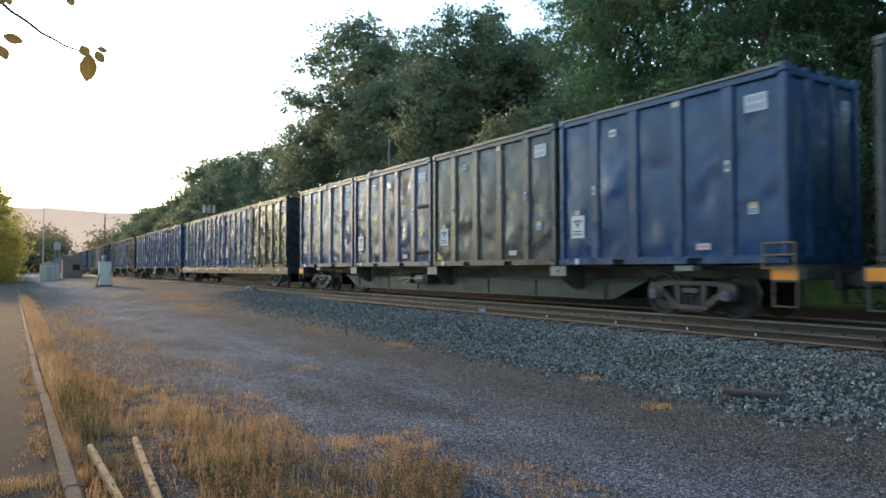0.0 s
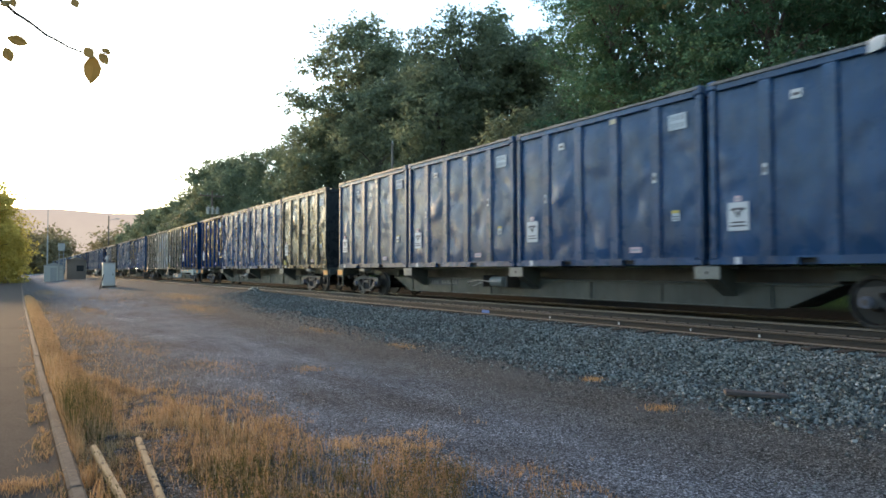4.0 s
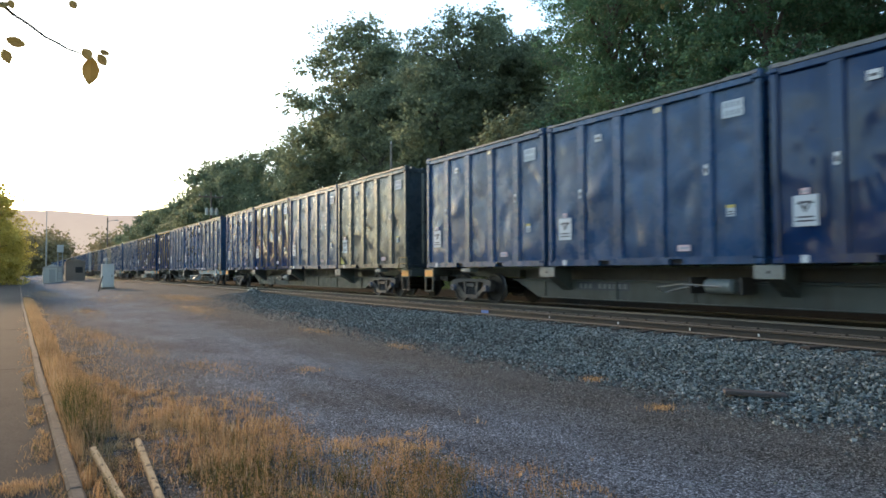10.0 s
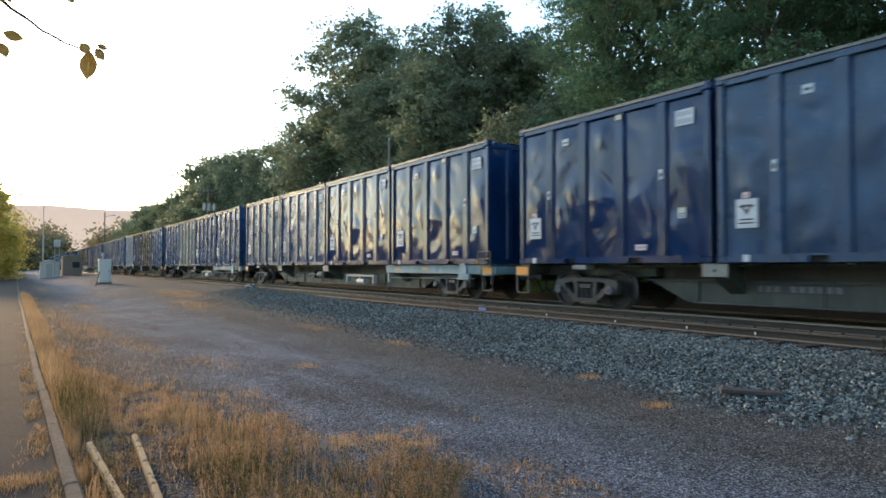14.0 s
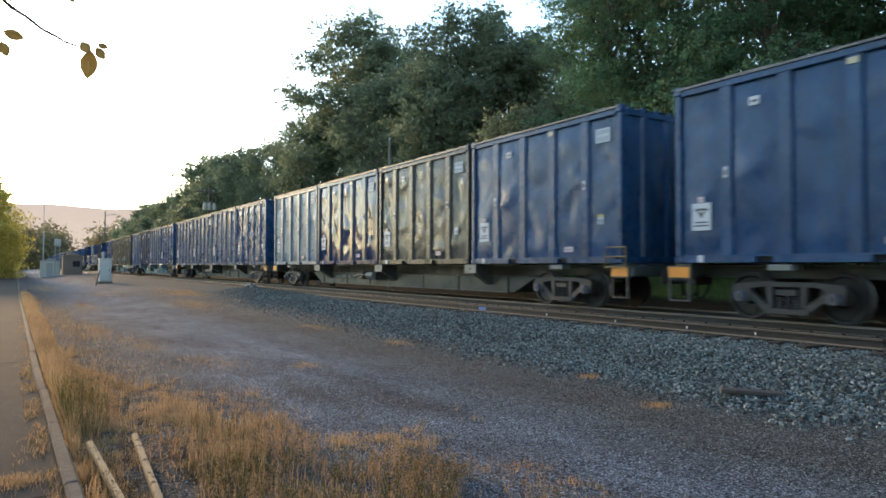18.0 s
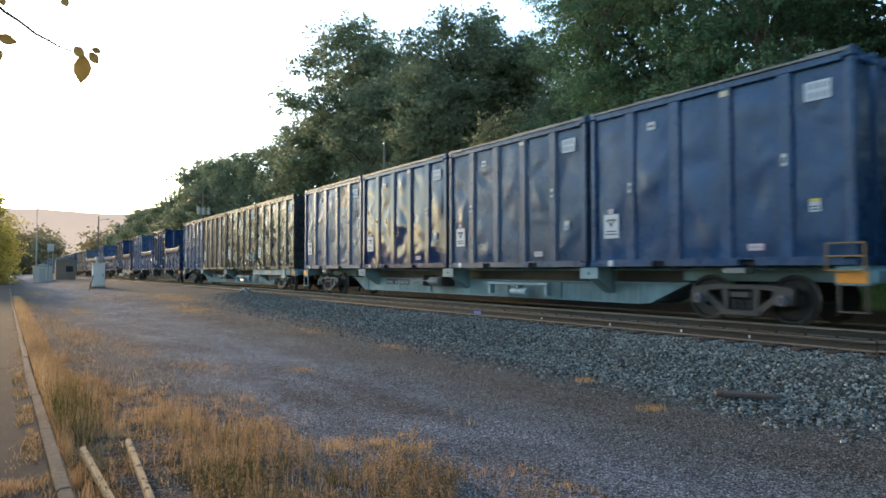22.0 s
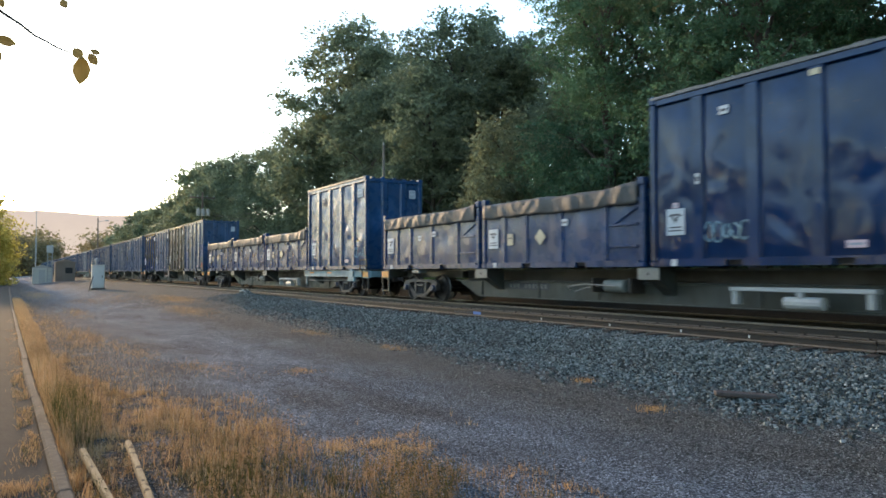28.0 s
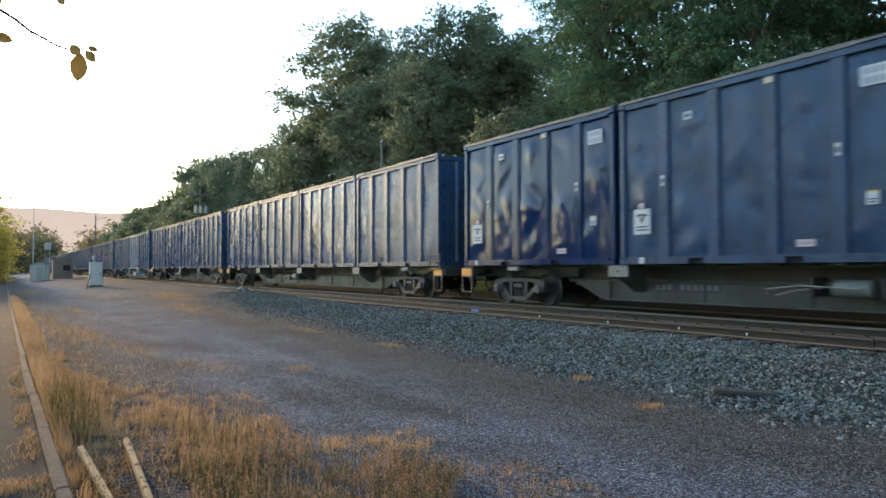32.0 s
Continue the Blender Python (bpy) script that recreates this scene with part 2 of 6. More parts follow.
def ground_mat():
    """Gravel yard: crushed stone in slate grey, brown towards the track, earth patches, dark soil with train shade in
    its colour and a green bank beyond.
    """
    g = Nodes("yard_gravel")
    vec = g.coords(False)

    def times(a, b):
        m = g.n("Mix")
        m.data_type = "RGBA"
        m.blend_type = "MULTIPLY"
        m.inputs[0].default_value = 1.0
        g.l(a, m.inputs[6])
        g.l(b, m.inputs[7])
        return m.outputs[2]

    def cells(scale):
        v = g.n("TexVoronoi", Scale=scale)
        g.l(vec, v.inputs["Vector"])
        sepc = g.n("SeparateColor")
        g.l(v.outputs["Color"], sepc.inputs[0])
        return v, sepc.outputs[0]
    v, big = cells(56.0)
    w, small = cells(125.0)
    value = g.ramp(big, [(0.0, (0.28,) * 3), (0.5, (0.8,) * 3), (0.86, (1.35,) * 3), (0.95, (1.8,) * 3), (1.0, (2.1,) * 3)])
    value = times(value, g.ramp(small, [(0.0, (0.45,) * 3), (0.7, (1.05,) * 3), (1.0, (1.9,) * 3)]))
    gap = g.ramp(v.outputs["Distance"], [(0.0, (1.15,) * 3), (0.45, (1.0,) * 3), (0.8, (0.35,) * 3)])
    value = times(value, gap)
    tint = g.mix(g.ramp(g.noise(vec, 0.8, 5, 0.65, (1.5, 0.5, 1)), [(0.33, (0, 0, 0)), (0.68, (1, 1, 1))]), (0.132, 0.148, 0.172), (0.256, 0.284, 0.325))
    sep = g.n("SeparateXYZ")
    g.l(vec, sep.inputs[0])
    wob = g.n("Math")
    wob.operation = "MULTIPLY_ADD"
    wob.inputs[1].default_value = 2.4
    g.l(g.noise(vec, 0.6, 5, 0.65), wob.inputs[0])
    g.l(sep.outputs["X"], wob.inputs[2])
    zone = g.n("MapRange")
    for i, value_ in ((1, 5.9), (2, 7.6)):
        zone.inputs[i].default_value = value_
    g.l(wob.outputs[0], zone.inputs[0])
    half = g.n("Math")
    half.operation = "MULTIPLY"
    half.inputs[1].default_value = 0.95
    g.l(zone.outputs[0], half.inputs[0])
    tint = g.mix(half.outputs[0], tint, (0.150, 0.146, 0.134))
    verge = g.n("MapRange")
    for i, value_ in ((1, 4.2), (2, 2.4)):
        verge.inputs[i].default_value = value_
    g.l(wob.outputs[0], verge.inputs[0])
    thin = g.n("Math")
    thin.operation = "MULTIPLY"
    g.l(verge.outputs[0], thin.inputs[0])
    g.l(g.ramp(g.noise(vec, 1.7, 5, 0.6), [(0.34, (0.35,) * 3), (0.55, (0.95,) * 3)]), thin.inputs[1])
    tint = g.mix(thin.outputs[0], tint, (0.098, 0.078, 0.060))
    patch = g.ramp(g.noise(vec, 0.33, 5, 0.6, (1.6, 0.55, 1)), [(0.50, (0, 0, 0)), (0.66, (0.7, 0.7, 0.7))])
    tint = g.mix(patch, tint, (0.120, 0.113, 0.104))
    col = times(value, tint)
    dust = g.ramp(g.noise(vec, 1.1, 5, 0.65), [(0.5, (0, 0, 0)), (0.75, (0.45, 0.45, 0.45))])
    col = g.mix(dust, col, g.mix(g.noise(vec, 26, 4, 0.7), (0.055, 0.056, 0.060), (0.20, 0.20, 0.205)))
    add = g.n("Math")
    add.operation = "ADD"
    g.l(sep.outputs["X"], add.inputs[0])
    g.l(g.noise(vec, 0.5, 4), add.inputs[1])
    # near-black strip beyond the track: soil, with the shade behind the train painted in
    soil_shade = g.n("MapRange")
    for i, value_ in ((1, 16.3), (2, 17.3)):
        soil_shade.inputs[i].default_value = value_
    g.l(add.outputs[0], soil_shade.inputs[0])
    col = g.mix(soil_shade.outputs[0], col, g.mix(g.noise(vec, 7, 5), (0.012, 0.011, 0.009), (0.035, 0.030, 0.022)))
    rng = g.n("MapRange")
    for i, value_ in ((1, 20.5), (2, 20.9)):
        rng.inputs[i].default_value = value_
    g.l(add.outputs[0], rng.inputs[0])
    green = g.mix(g.noise(vec, 3, 5), (0.05, 0.085, 0.02), (0.12, 0.16, 0.05))
    col = g.mix(rng.outputs[0], col, green)
    rel = g.n("Math")
    rel.operation = "ADD"
    g.l(w.outputs["Distance"], rel.inputs[0])
    g.l(v.outputs["Distance"], rel.inputs[1])
    bn = g.n("Bump", Strength=0.9, Distance=0.02)
    bn.invert = True
    g.l(rel.outputs[0], bn.inputs["Height"])
    g.l(bn.outputs[0], g.b.inputs["Normal"])
    return g.done(col, 0.95, 0, 0.08)


def asphalt_mat():
    g = Nodes("worn_path")
    vec = g.coords(False)
    col = g.mix(g.noise(vec, 0.8, 4), (0.030, 0.025, 0.022), (0.056, 0.046, 0.039))
    col = g.mix(g.ramp(g.noise(vec, 40, 4, 0.7), [(0.4, (0, 0, 0)), (0.7, (0.8, 0.8, 0.8))]), col, (0.085, 0.073, 0.062))
    col = g.mix(g.ramp(g.noise(vec, 3, 5, 0.7), [(0.5, (0, 0, 0)), (0.75, (0.6, 0.6, 0.6))]), col, (0.030, 0.025, 0.021))
    g.bump(g.noise(vec, 60, 3), 0.3, 0.01)
    return g.done(col, 0.95, 0, 0.06)


def leaf_mat(name, dark, light, back=0.35):
    """Leaves: each its own green, and light that passes through them."""
    g = Nodes(name)
    geo = g.n("NewGeometry")
    vec = g.n("TexCoord").outputs["Object"]
    col = g.mix(geo.outputs["Random Per Island"], dark, light)
    col = g.mix(g.ramp(g.noise(vec, 0.35, 3), [(0.4, (0, 0, 0)), (0.7, (0.5, 0.5, 0.5))]), col, tone(light, 1.3))
    g.done(col, 0.65, 0, 0.2)
    tr = g.n("BsdfTranslucent")
    g.l(col, tr.inputs["Color"])
    mx = g.n("MixShader")
    mx.inputs[0].default_value = back
    out = g.t.nodes["Material Output"]
    g.l(g.b.outputs[0], mx.inputs[1])
    g.l(tr.outputs[0], mx.inputs[2])
    g.l(mx.outputs[0], out.inputs["Surface"])
    return g.m


def old_board_mat():
    """Tan sun-bleached board with dark knots, holes and worn ends."""
    g = Nodes("weathered_wood")
    vec = g.coords()
    col = g.mix(g.noise(vec, 9, 5, 0.6, (6, 0.7, 6)), (0.24, 0.135, 0.062), (0.56, 0.36, 0.19))
    col = g.mix(g.ramp(g.noise(vec, 17, 4, 0.6, (1, 0.6, 1)), [(0.56, (0, 0, 0)), (0.64, (0.9, 0.9, 0.9))]), col, (0.06, 0.035, 0.02))
    g.bump(g.noise(vec, 22, 4, 0.6, (3, 0.5, 3)), 0.7, 0.02)
    return g.done(col, 0.8, 0, 0.2)


M_WOOD = old_board_mat()
M_GROUND, M_PATH = ground_mat(), asphalt_mat()
# Leaf colours are lifted to stand for the pale glare veil over the woods.
M_LEAF = leaf_mat("leaves_dark", (0.105, 0.132, 0.088), (0.20, 0.235, 0.145), 0.6)
# Very dark leaf of the unseen trees, so that glossy panels mirror dark shapes.
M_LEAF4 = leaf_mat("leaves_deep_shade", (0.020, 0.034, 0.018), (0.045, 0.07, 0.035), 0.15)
# Darker, bluer greens put the shade of the right-hand trees into the colour.
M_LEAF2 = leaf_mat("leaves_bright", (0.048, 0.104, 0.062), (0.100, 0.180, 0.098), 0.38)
# Bright yellow greens hold the glow of the low sun behind these leaves.
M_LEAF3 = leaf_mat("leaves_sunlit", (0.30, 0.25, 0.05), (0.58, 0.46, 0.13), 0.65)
# Pale warm leaf colour stands in for haze over the far woods.
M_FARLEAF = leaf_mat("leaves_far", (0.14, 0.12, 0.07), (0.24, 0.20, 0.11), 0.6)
M_TWIGLEAF = leaf_mat("twig_leaves", (0.18, 0.135, 0.03), (0.27, 0.175, 0.05), 0.3)
M_DRY = leaf_mat("dry_grass", (0.25, 0.140, 0.065), (0.60, 0.39, 0.20), 0.5)
M_STRAW = leaf_mat("straw", (0.40, 0.29, 0.17), (0.62, 0.47, 0.30), 0.4)
M_SEED = leaf_mat("seed_heads", (0.19, 0.115, 0.064), (0.46, 0.295, 0.165), 0.45)
# Verge grass colour is brightened in place of the sunshine on it.
M_VERGE = leaf_mat("verge_green", (0.12, 0.20, 0.045), (0.24, 0.33, 0.09), 0.4)
M_GREENGRASS = leaf_mat("green_weeds", (0.040, 0.044, 0.014), (0.13, 0.115, 0.035), 0.35)
M_BARK = plain("bark", (0.07, 0.055, 0.045), 0.9, 0, 5, 0.35, 0.6)


def ballast_mat():
    g = Nodes("ballast_stone")
    geo = g.n("NewGeometry")
    r = geo.outputs["Random Per Island"]
    col = g.ramp(r, [(0.0, (0.026, 0.031, 0.029)), (0.35, (0.086, 0.100, 0.096)), (0.7, (0.185, 0.208, 0.198)), (0.94, (0.26, 0.28, 0.265)), (1.0, (0.38, 0.39, 0.375))])
    col = g.mix(g.ramp(g.noise(g.coords(False), 0.8, 4), [(0.45, (0, 0, 0)), (0.75, (0.45, 0.45, 0.45))]), col, (0.10, 0.085, 0.075))
    return g.done(col, 0.85, 0, 0.15)


M_BALLAST = ballast_mat()

# ---------------------------------------------------------------- mesh building


class Shape:
    """Collects faces of one mesh; mats holds its materials."""

    def __init__(self, *mats):
        self.v, self.f, self.i, self.mats = [], [], [], list(mats)

    def face(self, pts, mi=0):
        k = len(self.v)
        self.v += [tuple(p) for p in pts]
        self.f.append(tuple(range(k, k + len(pts))))
        self.i.append(mi)

    def box(self, x0, x1, y0, y1, z0, z1, mi=0, c=0.0):
        """A box, with chamfered edges if c is given."""
        if c <= 0:
            k = len(self.v)
            self.v += [(x, y, z) for x in (x0, x1) for y in (y0, y1) for z in (z0, z1)]
            for f in ((0, 1, 3, 2), (4, 6, 7, 5), (0, 4, 5, 1), (2, 3, 7, 6), (0, 2, 6, 4), (1, 5, 7, 3)):
                self.f.append(tuple(k + j for j in f))
                self.i.append(mi)
            return self
        lo, hi = (x0, y0, z0), (x1, y1, z1)
        k = len(self.v)
        idx = {}
        for sx in (0, 1):
            for sy in (0, 1):
                for sz in (0, 1):
                    s = (sx, sy, sz)
                    for axis in range(3):
                        p = []
                        for j in range(3):
                            e = hi[j] if s[j] else lo[j]
                            p.append(e if j == axis else e - c if s[j] else e + c)
                        idx[s, axis] = len(self.v)
                        self.v.append(tuple(p))
        for axis in range(3):
            o = [j for j in range(3) if j != axis]
            for side in (0, 1):
                loop = []
                for u, w in ((0, 0), (1, 0), (1, 1), (0, 1)):
                    s = [0, 0, 0]
                    s[axis], s[o[0]], s[o[1]] = side, u, w
                    loop.append(idx[tuple(s), axis])
                flip = (side == 0) != (axis == 1)
                self.f.append(tuple(loop[::-1] if flip else loop))
                self.i.append(mi)
            for u in (0, 1):
                for w in (0, 1):
                    s0, s1 = [0, 0, 0], [0, 0, 0]
                    s0[o[0]] = s1[o[0]] = u
                    s0[o[1]] = s1[o[1]] = w
                    s1[axis] = 1
                    a, b, c2, d = (idx[tuple(s0), o[0]], idx[tuple(s1), o[0]], idx[tuple(s1), o[1]], idx[tuple(s0), o[1]])
                    flip = (u == w) == (axis == 1)
                    self.f.append((a, b, c2, d) if not flip else (d, c2, b, a))
                    self.i.append(mi)
        for sx in (0, 1):
            for sy in (0, 1):
                for sz in (0, 1):
                    t = [idx[(sx, sy, sz), j] for j in range(3)]
                    self.f.append(tuple(t if (sx + sy + sz) % 2 else t[::-1]))
                    self.i.append(mi)
        return self

    def tube(self, a, b, ra, rb=None, n=10, mi=0, caps=True):
        """A round bar from a to b."""
        rb = ra if rb is None else rb
        a, b = Vector(a), Vector(b)
        d = (b - a).normalized()
        u = d.orthogonal().normalized()
        w = d.cross(u)
        k = len(self.v)
        for p, r in ((a, ra), (b, rb)):
            for j in range(n):
                t = 2 * math.pi * j / n
                self.v.append(tuple(p + u * (r * math.cos(t)) + w * (r * math.sin(t))))
        for j in range(n):
            self.f.append((k + j, k + (j + 1) % n, k + n + (j + 1) % n, k + n + j))
            self.i.append(mi)
        if caps:
            self.f.append(tuple(k + j for j in reversed(range(n))))
            self.f.append(tuple(k + n + j for j in range(n)))
            self.i += [mi, mi]
        return self

    def pipe(self, pts, r, n=5, mi=0):
        """One bent round bar along points."""
        pts = [Vector(p) for p in pts]
        k = len(self.v)
        for j, p in enumerate(pts):
            d = (pts[min(j + 1, len(pts) - 1)] - pts[max(j - 1, 0)]).normalized()
            u = d.cross(Vector((0.31, 0.22, 0.92))).normalized()
            w = d.cross(u)
            rr = r[j] if isinstance(r, (list, tuple)) else r
            for q in range(n):
                t = 2 * math.pi * q / n
                self.v.append(tuple(p + u * (rr * math.cos(t)) + w * (rr * math.sin(t))))
        for j in range(len(pts) - 1):
            for q in range(n):
                a, b = k + j * n + q, k + j * n + (q + 1) % n
                self.f.append((a, b, b + n, a + n))
                self.i.append(mi)
        return self

    def lathe(self, prof, n=24, mi=0):
        """Turns (x, r) round the x axis."""
        k = len(self.v)
        for x, r in prof:
            for j in range(n):
                t = 2 * math.pi * j / n
                self.v.append((x, r * math.cos(t), r * math.sin(t)))
        for q in range(len(prof) - 1):
            for j in range(n):
                a, b = k + q * n + j, k + q * n + (j + 1) % n
                self.f.append((a, a + n, b + n, b))
                self.i.append(mi)
        return self

    def prism(self, pts, axis, lo, hi, mi=0):
        """Extrudes a polygon of pairs along an axis."""
        def put(p, h):
            q = list(p)
            q.insert(axis, h)
            return tuple(q)
        k, n = len(self.v), len(pts)
        self.v += [put(p, lo) for p in pts] + [put(p, hi) for p in pts]
        self.f.append(tuple(k + j for j in range(n)))
        self.f.append(tuple(k + n + j for j in reversed(range(n))))
        self.i += [mi, mi]
        for j in range(n):
            self.f.append((k + j, k + n + j, k + n + (j + 1) % n, k + (j + 1) % n))
            self.i.append(mi)
        return self

    def grid(self, nu, nv, fn, mi=0):
        k = len(self.v)
        for a in range(nu + 1):
            for b in range(nv + 1):
                self.v.append(fn(a / nu, b / nv))
        for a in range(nu):
            for b in range(nv):
                q = k + a * (nv + 1) + b
                self.f.append((q, q + nv + 1, q + nv + 2, q + 1))
                self.i.append(mi)
        return self

    def mesh(self, name, smooth=False, fix=True):
        me = bpy.data.meshes.new(name)
        me.from_pydata(self.v, [], self.f)
        for m in self.mats:
            me.materials.append(m)
        me.polygons.foreach_set("material_index", self.i)
        if smooth:
            me.polygons.foreach_set("use_smooth", [True] * len(me.polygons))
        if fix:
            bm = bmesh.new()
            bm.from_mesh(me)
            bmesh.ops.recalc_face_normals(bm, faces=bm.faces)
            bm.to_mesh(me)
            bm.free()
        me.update()
        return me


def part(name, shape, parent=None, label="", at=(0, 0, 0), smooth=False, fix=True):
    """One mesh object under a thing or a part; shape may also be a mesh that is already made."""
    me = shape.mesh(name, smooth, fix) if isinstance(shape, Shape) else shape
    ob = new(name, me)
    ob.location = at
    if parent is not None:
        ob.parent = parent
    if label:
        ob["label"] = label
    return ob

# ---------------------------------------------------------------- the train
TRACK_X, RAIL_Z = 13.15, 0.735         # middle of the track, top of its rails
CH, SH = 3.66, 1.96                     # height of tall and of low containers
STEP = 6.274                            # from one container to the next on a car
PITCH = 26.439                          # from one car to the next
DECK = 1.10                             # container floor above the rails
RIBS = (-1.83, -0.61, 0.61, 1.83)


def dents(seed, amp):
    """Depth of a beaten panel at (y, z) metres: bowed between the ribs, with round knocks and sharp folds."""
    o = Vector((seed * 7.3, seed * 3.1, seed * 1.7))
    rng = random.Random(seed * 17 + 3)
    bays = []
    for k in range(5):
        mid = -2.44 + 1.22 * k
        knocks = [(mid + rng.uniform(-0.45, 0.45), rng.uniform(0.35, 3.3), rng.uniform(0.14, 0.42), rng.uniform(0.10, 0.34), rng.uniform(-0.8, 0.8), rng.uniform(-1.1, 1.1)) for _ in range(6)]
        folds = [(mid, rng.uniform(0.5, 3.2), rng.uniform(-0.7, 0.7), rng.uniform(0.06, 0.16), rng.uniform(-0.55, 0.9), rng.uniform(-0.4, 0.4)) for _ in range(3)]
        bays.append((knocks, folds))

    def depth(y, z, h):
        u = ((y + 3.05) % 1.22) / 1.22
        pin = max(0.0, math.sin(math.pi * u) ** 0.6 * min(1.0, (z - 0.1) * 2.5, (h - 0.08 - z) * 2.5))
        if pin <= 0.0:
            return 0.0
        knocks, folds = bays[max(0, min(4, int((y + 3.05) / 1.22)))]
        total = 0.45 + 0.7 * noise.noise(Vector((y * 0.8, z * 0.6, 0)) + o) + 0.28 * noise.noise(Vector((y * 2.4, z * 2.0, 9)) + o)
        for cy, cz, ry, rz, d, tilt in knocks:
            dy, dz = y - cy, z - cz
            q = (dy / ry) ** 2 + ((dz - tilt * dy) / rz) ** 2
            if q < 6.0:
                total += d * math.exp(-q)
        for cy, cz, slope, w, d, side in folds:
            q = abs(z - cz - slope * (y - cy)) / w
            if q < 5.0:
                total += d * math.exp(-q) * max(0.0, 1.0 - abs(y - cy - side) / 0.6)
        return min(0.078, pin * amp * total)
    return depth


SHARED = {}


def shared(key, make):
    """Meshes that many things have in common are made once."""
    if key not in SHARED:
        SHARED[key] = make()
    return SHARED[key]


def placard(mat_board, w, h, bars, emblem=False, ink=None):
    """A board in the y-z plane, facing -x, with bars for its writing."""
    s = Shape(mat_board, ink or M_INK)
    s.box(-0.006, 0.004, -w / 2, w / 2, -h / 2, h / 2, 0, 0.002)
    if emblem:
        s.prism([(-0.13, 0.17), (0.13, 0.17), (0.0, -0.04)], 0, -0.010, -0.005, 1)
        s.prism([(-0.05, 0.13), (0.05, 0.13), (0.0, 0.05)], 0, -0.013, -0.0095, 0)
        s.box(-0.010, -0.005, -0.17, 0.17, 0.12, 0.145, 1)
    for y0, y1, z0, z1 in bars:
        s.box(-0.010, -0.005, y0, y1, z0, z1, 1)
    return s


def label_meshes():
    def m(name, *a, **k):
        return placard(*a, **k).mesh(name)
    return {
        "emblem": m("emblem_placard", M_WHITE, 0.46, 0.56, [(-0.15, 0.15, -0.13, -0.10), (-0.17, 0.17, -0.20, -0.17)], emblem=True),
        "number": m("number_plate", M_WHITE, 0.47, 0.34, [(-0.18 + 0.13 * j, -0.08 + 0.13 * j, z, z + 0.10) for j in range(3) for z in (0.03, -0.13)], ink=M_PRINT),
        "small": m("small_plate", M_WHITE, 0.10, 0.22, [(-0.03, 0.03, -0.06, 0.04)]),
        "yellow": m("yellow_topped_label", M_WHITE, 0.19, 0.20, [(-0.06, 0.06, -0.07, -0.045), (-0.06, 0.06, -0.02, 0.005)]),
        "cap": m("label_cap", M_YELLOW, 0.19, 0.06, []),
        "pink": m("weight_plate", M_PINK, 0.33, 0.13, [(-0.12, 0.12, -0.02, 0.02)], ink=M_PRINT),
        "bay": m("bay_plate", M_WHITE, 0.22, 0.17, [(-0.07, 0.07, -0.03, 0.02)]),
        "topper": m("small_warning_label", M_PINK, 0.15, 0.11, [(-0.05, 0.05, -0.03, 0.01)], ink=M_PRINT),
        "tape": m("cream_tape", M_CREAM, 0.19, 0.11, []),
        "foot": m("rail_marker", M_WHITE, 0.14, 0.14, []),
        "corner": Shape(M_YELLOW).prism([(-0.16, -0.2), (0.22, -0.2), (0.22, 0.1)], 0, -0.006, 0.004).mesh("corner_flash"),
        "diamond": Shape(M_CREAM).prism([(-0.22, 0), (0, -0.22), (0.22, 0), (0, 0.22)], 0, -0.006, 0.004).mesh("diamond_label"),
        "tan": placard(M_CREAM, 0.26, 0.32, [(-0.08, 0.08, 0.02, 0.06)]).mesh("tan_label"),
    }


LABELS = label_meshes()


def graffiti():
    """A scrawl of loops in pale paint."""
    s = Shape(plain("spray_paint", (0.30, 0.48, 0.56), 0.5, 0, 6, 0.2, 0))
    rng = random.Random(5)
    x = -0.42
    for k in range(5):
        n, r = 12, 0.10 + 0.05 * rng.random()
        pts = [(x + r * math.cos(t * 6.0 / n + k) * 0.8, rng.uniform(-0.03, 0.03) + r * math.sin(t * 6.0 / n + k) * 1.3) for t in range(n)]
        s.pipe([(-0.003, a, b) for a, b in pts], 0.015, 4)
        x += 0.20
    return s


def frame_parts(thing, mat, h, key, rails=True):
    """Posts, rails and fork pockets that all containers have."""
    for sx in (-1, 1):
        for sy in (-1, 1):
            def post(sx=sx, sy=sy):
                s = Shape(mat)
                x0, x1 = sorted((sx * 1.295, sx * 1.135))
                y0, y1 = sorted((sy * 3.05, sy * 2.91))
                s.box(x0, x1, y0, y1, 0.12, h - 0.12, 0, 0.02)
                for z0, z1 in ((0.0, 0.12), (h - 0.12, h + 0.055)):
                    s.box(*sorted((sx * 1.312, sx * 1.12)), *sorted((sy * 3.060, sy * 2.87)), z0, z1, 0, 0.018)
                return s.mesh("corner_post")
            part("corner_post", shared((key, "post", sx, sy), post), thing)

        def bottom(sx=sx):
            s = Shape(mat)
            x0, x1 = sorted((sx * 1.293, sx * 1.18))
            s.prism([(-2.868, 0.165), (2.868, 0.165), (2.868, 0.012), (1.22, 0.012), (1.22, 0.13), (0.86, 0.13), (0.86, 0.012),
                     (-0.86, 0.012), (-0.86, 0.13), (-1.22, 0.13), (-1.22, 0.012), (-2.868, 0.012)], 0, x0, x1)
            return s.mesh("bottom_rail")
        part("bottom_rail", shared((key, "bottom", sx), bottom), thing)

    def pocket():
        # solid near-black box in place of the shade inside the pocket
        return Shape(M_DARK).box(-1.21, 1.21, -0.17, 0.17, 0.042, 0.128).mesh("fork_pocket")
    for y in (-1.04, 1.04):
        part("fork_pocket", shared("pocket", pocket), thing, at=(0, y, 0))


